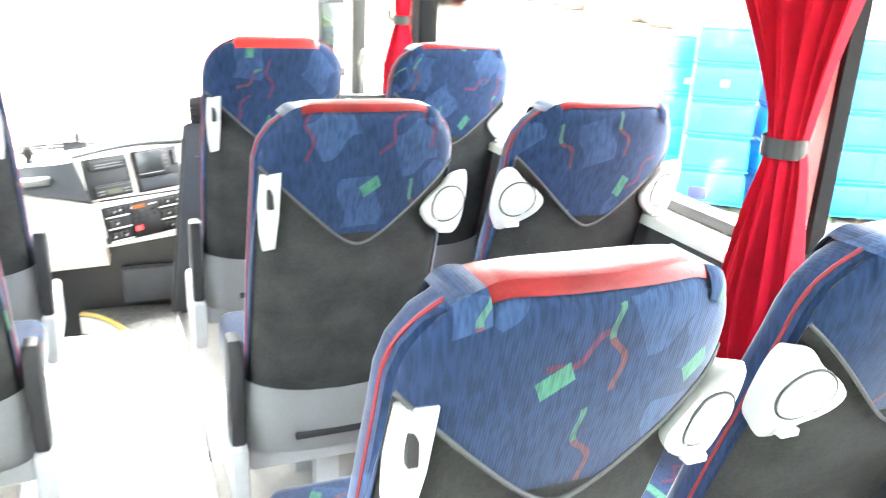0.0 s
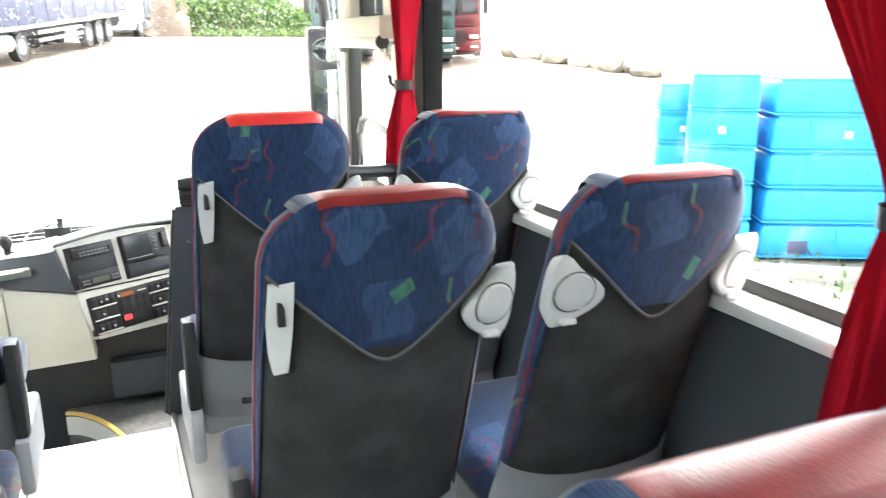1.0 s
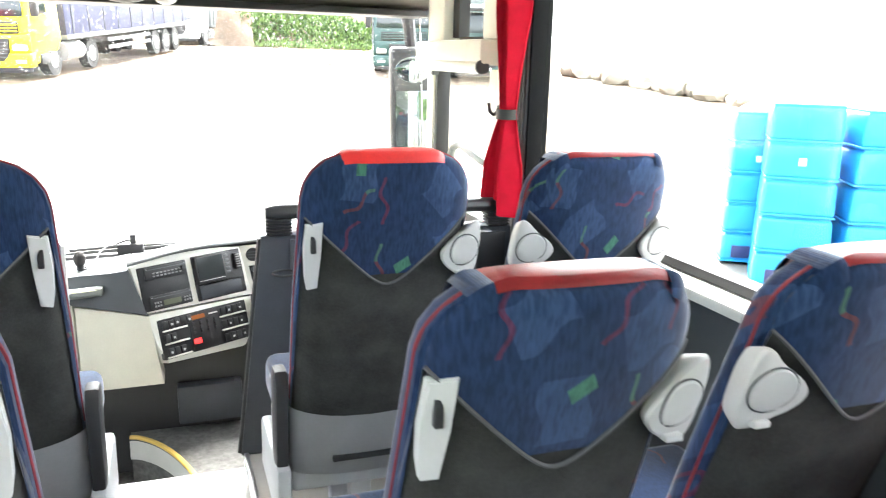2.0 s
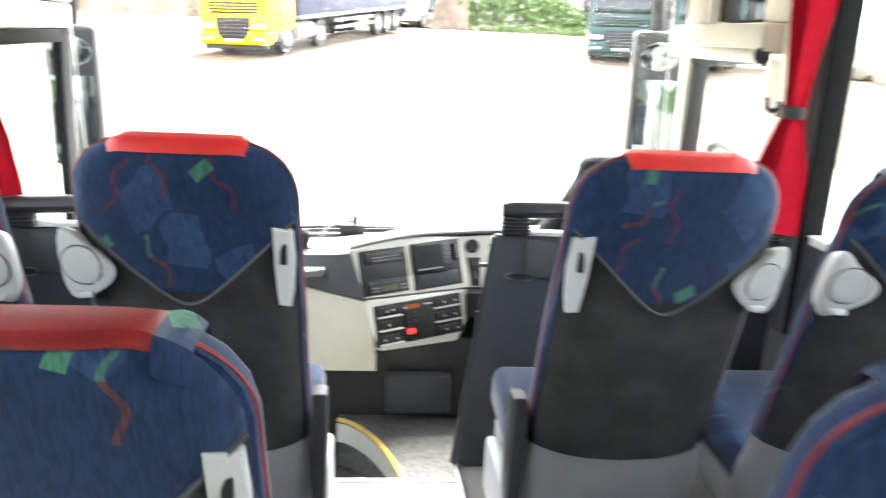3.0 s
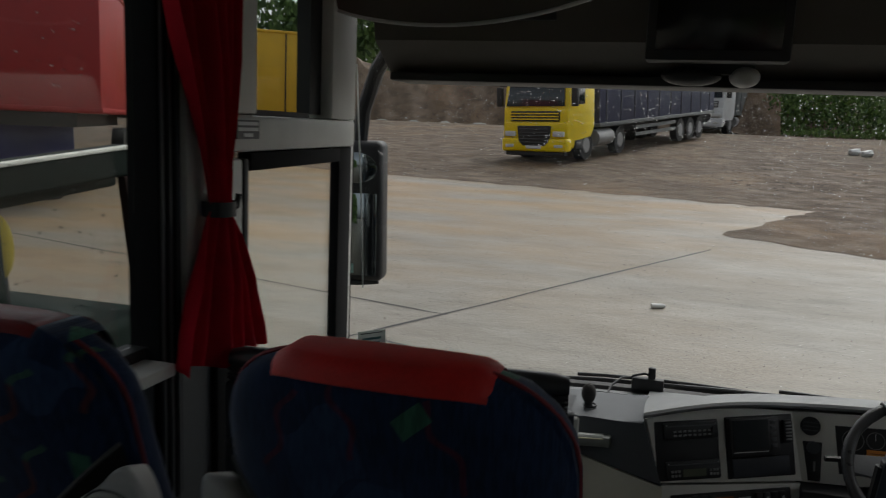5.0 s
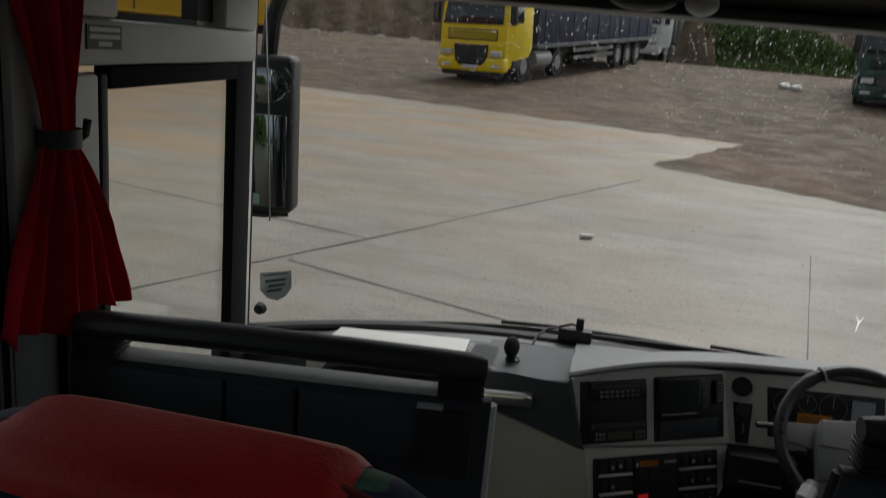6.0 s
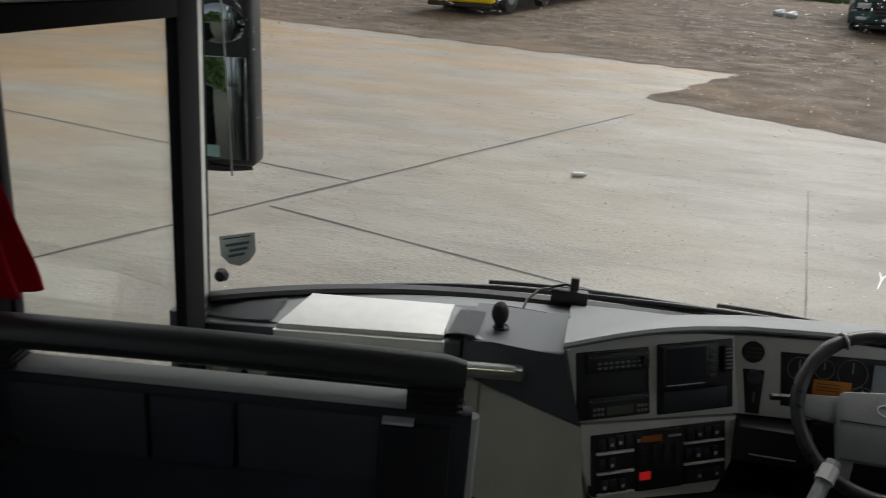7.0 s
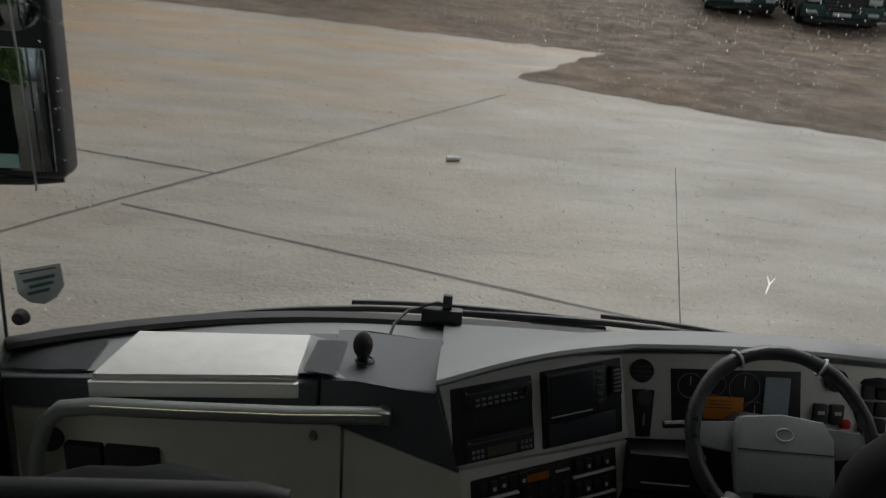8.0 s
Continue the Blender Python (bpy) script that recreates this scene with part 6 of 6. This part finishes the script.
tank(7.08, 8.02, -38, 0.82, 0.9, 5, 0.43, "tall sky-blue plastic tank in moulded tiers")
tank(8.30, 7.42, -27, 1.80, 1.0, 5, 0.43, "broad sky-blue plastic tank in moulded tiers")
tank(7.20, 8.92, -30, 0.70, 0.7, 5, 0.385, "sky-blue plastic tank standing behind the others")
kb = tagged(part("kerb", placed(box_bm(-4.5, 6, -0.09, 0.09, -0.3, 0.13, 0.02), pose(7.3, 6.75, ground_z(6.75), 0, 0, -35)), mat_basic("pale_concrete_kerb", (0.36, 0.34, 0.30), 0.7, var=0.2, scale=4)), "pale concrete kerb before the tanks", "kerb", kind="structure")
leaf_band("kerb_grass", "dry grass and weeds at the kerb", 5.6, 9.8, 5.6, 7.6, lambda x, y: ground_z(y) + 0.14, 350, 0.05, 12)
bn = thing("water_drum", "tall grey-green ribbed plastic drum beside the tanks", "drum", m=pose(9.55, 5.95, ground_z(5.95)))
DRUM = mat_basic("grey_green_plastic", (0.24, 0.33, 0.29), 0.45, var=0.15, scale=3)
part("drum_body", grid_bm(lambda u, v: Vector(((0.42 + 0.012 * math.cos(v * 44)) * math.cos(2 * math.pi * u), (0.42 + 0.012 * math.cos(v * 44)) * math.sin(2 * math.pi * u), 2.05 * v)), 40, 42, True), DRUM, bn)
part("drum_lid", cyl_bm((0, 0, 2.04), (0, 0, 2.10), 0.44, 0.40, n=32), DRUM, bn)
part("hoop", tube_bm([(0.44 * math.cos(2 * math.pi * k / 32), 0.44 * math.sin(2 * math.pi * k / 32), 1.25) for k in range(32)], 0.018, 6, closed=True), PALE, bn, "pale hoop round the drum")


# broken concrete blocks along the far edge on the right
ROCK = mat_basic("pale_broken_concrete", (0.33, 0.29, 0.24), 0.85, var=0.3, scale=3, bump=0.4, bscale=12)
random.seed(21)
for i in range(16):
    x = 17.8 + 0.12 * i + random.uniform(-0.5, 0.5)
    y = 33 - 0.65 * i + random.uniform(-0.3, 0.3)
    s = random.uniform(0.35, 0.65)
    bm = bmesh.new()
    bmesh.ops.create_icosphere(bm, subdivisions=2, radius=s)
    for v in bm.verts:
        v.co *= 1 + 0.35 * noise.noise(v.co * 2.2 + Vector((i * 7, 0, 0)))
        v.co.z *= 0.7
    r = part("concrete_block", bm, ROCK, None)
    r.matrix_basis = pose(x, y, ground_z(y) + s * 0.35, 0, 0, random.uniform(0, 90))
    tagged(r, "pale broken concrete block at the yard's edge", "block", "broken concrete blocks")


def car(label, mat, m):
    t = thing("car", label, "car", m=m)
    prof = [(-2.0, 0.35), (-2.05, 0.65), (-1.9, 0.85), (-1.0, 0.95), (-0.45, 1.40), (0.9, 1.42), (1.7, 1.0), (2.0, 0.95), (2.05, 0.5), (1.95, 0.35)]
    part("body", poly_bm([(x, -0.85, z) for x, z in prof], 1.7, (0, 1, 0), bev=0.05), mat, t)
    part("glass", poly_bm([(x, -0.862, z) for x, z in [(-0.85, 0.97), (-0.40, 1.35), (0.85, 1.36), (1.45, 1.0)]], 1.724, (0, 1, 0)), LGLASS, t, "dark side glass")
    for x in (-1.25, 1.25):
        for sd in (-1, 1):
            w = part("wheel", cyl_bm((x, sd * 0.72, 0.31), (x, sd * 0.88, 0.31), 0.31, n=20), TYRE, t, "black tyre")
            part("rim", cyl_bm((x, sd * 0.87, 0.31), (x, sd * 0.89, 0.31), 0.2, n=16), RIMS, w)
    return t


car("dark red car parked across the yard", MAROONP, pose(22.6, 15.0, ground_z(15.0), 0, 0, 30))

# trees out of view behind the coach, added so its mirrors reflect dark green
leaf_band("far_trees", "dark trees behind the coach", -45, -6, -34, -26, lambda x, y: 9 + 2 * math.sin(x * 0.4) + math.sin(x * 1.3), 7000, 0.8, 14)
leaf_band("far_trees", "dark trees behind the coach", 4, 45, -34, -26, lambda x, y: 9 + 2 * math.sin(x * 0.4) + math.sin(x * 1.3), 5000, 0.8, 15)

# ---- van-shaped stand-in for the frame outlined in the left side glass ----
VANP = mat_basic("dark_green_van_paint", (0.007, 0.014, 0.011), 0.75, var=0.15, scale=1.5, spec=0.15)
van = thing("van", "dark green van-shaped stand-in with a yellow headrest behind its window", "van", m=pose(-3.05, 0.42, -1.72, 4.7, 0, 0))
part("roof", box_bm(-0.16, 0.0, 0.3, 5.12, 2.50, 2.66, 0.02, 3), VANP, van)
part("roof_panel", box_bm(-1.70, -0.161, 0.3, 5.12, 2.42, 2.50, 0.02), VANP, van)
# the bright sky highlight along the roof's rim is put in as a pale strip
part("roof_highlight", box_bm(-0.02, 0.012, 0.32, 5.10, 2.645, 2.668, 0.006), SILVERP, van, "pale strip standing in for the sky highlight on the roof edge")
part("lower_body", box_bm(-1.72, 0.02, 0.3, 5.16, 0.35, 1.72, 0.06, 3), VANP, van)
part("rear_body", box_bm(-1.70, 0.0, 0.3, 4.05, 1.722, 2.498, 0.02), VANP, van)
for x0, x1 in ((-0.05, 0.005), (-1.70, -1.645)):
    part("front_pillar", poly_bm([(x0, 5.04, 1.722), (x0, 5.16, 1.722), (x0, 5.10, 2.498), (x0, 4.98, 2.498)], x1 - x0, (1, 0, 0), bev=0.01), mat_basic("dark_brown_pillar", (0.03, 0.018, 0.016), 0.85, spec=0.1), van, "dark window pillar")
    part("rear_pillar", box_bm(x0, x1, 4.052, 4.13, 1.722, 2.498, 0.01), VANP, van)
hr = bmesh.new()
bmesh.ops.create_uvsphere(hr, u_segments=18, v_segments=12, radius=1, matrix=Matrix.Translation((-0.13, 4.23, 2.26)) @ Matrix.Diagonal((0.06, 0.075, 0.16, 1)))
part("headrest", hr, paint("yellow_cloth", (0.40, 0.30, 0.02), 0.7), van, "yellow rounded headrest")
part("headrest_stem", box_bm(-0.15, -0.11, 4.21, 4.25, 1.70, 2.12), BLACK, van)
for y in (1.2, 4.75):
    for x in (-0.10, -1.60):
        w = part("wheel", cyl_bm((x - 0.1, y, 0.34), (x + 0.1, y, 0.34), 0.34, n=20), TYRE, van, "black tyre")
        part("rim", cyl_bm((x + 0.09, y, 0.34), (x + 0.115, y, 0.34), 0.2, n=16), RIMS, w)

# ---- litter and raindrops ----
bt = thing("bottle", "small clear plastic bottle lying on the concrete", "bottle", m=pose(-0.27, 12.25, ground_z(12.25) + 0.03, 4, 0, 20))
part("body", cyl_bm((-0.09, 0, 0), (0.06, 0, 0), 0.032), WHITE, bt)
part("neck", cyl_bm((0.06, 0, 0), (0.10, 0, 0), 0.03, 0.013), PALE, bt)
for dx, dy in ((0, 0), (0.35, -0.5)):
    lb = thing("litter_bag", "crumpled white litter bag on the dirt", "litter", "white litter", m=pose(6.5 + dx, 36.2 + dy, ground_z(36.2 + dy) + 0.12))
    bm = bmesh.new()
    bmesh.ops.create_icosphere(bm, subdivisions=2, radius=0.24)
    for v in bm.verts:
        v.co *= 1 + 0.4 * noise.noise(v.co * 7)
        v.co.z *= 0.6
    part("sheet", bm, WHITEP, lb, smooth=False)

DROP = bpy.data.materials.new("water_drops")
DROP.use_nodes = True
b = DROP.node_tree.nodes["Principled BSDF"]
b.inputs["Transmission Weight"].default_value, b.inputs["Roughness"].default_value, b.inputs["IOR"].default_value = 1.0, 0.02, 1.33


def drops(name, label, at, count, seed, rmin, rmax, m=None):
    """Half-round water drops on a pane: at(rng) gives a place and the pane's outward normal."""
    rng = np.random.default_rng(seed)
    verts, faces = [], []
    for i in range(count):
        p, nv, up = at(rng)
        r = rmin + (rmax - rmin) * rng.uniform(0, 1) ** 3
        s = Vector(nv).cross(Vector(up)).normalized()
        st = rng.uniform(0.9, 1.7)
        k = len(verts)
        for j in range(6):
            a = j * math.pi / 3
            verts.append(tuple(p + s * (r * math.cos(a)) + up * (r * st * math.sin(a))))
        for j in range(6):
            a = j * math.pi / 3
            verts.append(tuple(p + s * (0.62 * r * math.cos(a)) + up * (0.62 * r * st * math.sin(a)) + nv * (0.45 * r)))
        verts.append(tuple(p + nv * (0.6 * r)))
        for j in range(6):
            q = (j + 1) % 6
            faces += [(k + j, k + q, k + 6 + q, k + 6 + j), (k + 6 + j, k + 6 + q, k + 12)]
        faces.append(tuple(k + j for j in range(5, -1, -1)))
    me = bpy.data.meshes.new(name)
    me.from_pydata(verts, [], faces)
    me.materials.append(DROP)
    for p in me.polygons:
        p.use_smooth = True
    ob = new(name, me)
    ob.visible_shadow = False
    if m:
        ob.matrix_basis = m
    return tagged(ob, label, "raindrops", kind="stuff")


def on_screen(rng):
    x = rng.uniform(-1.3, 1.3)
    z = 0.5 + 1.3 * rng.uniform(0, 1) ** 0.62
    return ws(x, z) + Vector((0, 0.003, 0)), Vector((0.35 * x, 1, 0.1)).normalized(), Vector((0, -0.1, 1))


drops("raindrops", "fine raindrops on the windscreen", on_screen, 9000, 31, 0.0007, 0.0023, FRONT)
drops("raindrops", "raindrops on the side window", lambda rng: (Vector((-1.342, rng.uniform(1.3, 3.0), 1.0 + 0.95 * rng.uniform(0, 1))), Vector((-1, 0, 0)), Vector((0, 0, 1))), 1400, 32, 0.0008, 0.0028)

# white mark on the windscreen
def ribbon(pts, w):
    bm = bmesh.new()
    a, c = pts
    bm.faces.new([bm.verts.new(p) for p in (a - Vector((w, 0, 0)), a + Vector((w, 0, 0)), c + Vector((w * 0.4, 0, 0)), c - Vector((w * 0.4, 0, 0)))])
    return bm


MILKY = bpy.data.materials.new("milky_white_smear")
MILKY.use_nodes = True
n_, l_ = nodes_of(MILKY)
tl = n_.new("ShaderNodeBsdfTranslucent")
tl.inputs[0].default_value = (0.95, 0.95, 0.95, 1)
l_.new(tl.outputs[0], n_["Material Output"].inputs["Surface"])
sp_ = thing("splash_mark", "small white forked mark on the windscreen", "mark", m=FRONT)
for pts in (((0.80, 0.84), (0.797, 0.805)), ((0.80, 0.84), (0.789, 0.864)), ((0.80, 0.84), (0.811, 0.862))):
    part("streak", ribbon([ws(x - 0.060, z - 0.163) + Vector((0, 0.004, 0)) for x, z in pts], 0.0035), MILKY, sp_)


# ---- grit on the yard ----
def grit(name, label, count, seed, col, x0, x1, y0, y1, smin, smax):
    rng = np.random.default_rng(seed)
    verts, faces = [], []
    for i in range(count):
        x, y = rng.uniform(x0, x1), y0 + (y1 - y0) * rng.uniform(0, 1) ** 1.3
        s = smin + (smax - smin) * rng.uniform(0, 1) ** 3
        z = ground_z(y) + 0.008
        a = rng.uniform(0, 6.28)
        k = len(verts)
        for j in range(4):
            t = a + j * math.pi / 2
            rr = s * rng.uniform(0.6, 1.2)
            verts.append((x + rr * math.cos(t), y + rr * math.sin(t), z + 0.0775 * rr * math.sin(t)))
        verts.append((x, y, z + s * 0.55))
        faces += [(k, k + 1, k + 4), (k + 1, k + 2, k + 4), (k + 2, k + 3, k + 4), (k + 3, k, k + 4)]
    me = bpy.data.meshes.new(name)
    me.from_pydata(verts, [], faces)
    me.materials.append(mat_basic(name + "_stone", col, 0.7, var=0.4, scale=2))
    return tagged(new(name, me), label, "grit", kind="stuff")


grit("dark_grit", "dark grit and leaf scraps on the concrete", 9000, 41, (0.05, 0.042, 0.035), -14, 12, 5.5, 24, 0.004, 0.013)
grit("pale_grit", "pale stone chips on the concrete", 6000, 42, (0.55, 0.53, 0.48), -14, 12, 5.5, 26, 0.004, 0.011)
grit("pale_grit", "pale stones on the dirt", 1800, 43, (0.34, 0.28, 0.22), -20, 25, 24.5, 44, 0.015, 0.05)
grit("dark_grit", "dark stones and clods on the dirt", 3000, 44, (0.045, 0.034, 0.026), -16, 22, 24.5, 42, 0.02, 0.06)
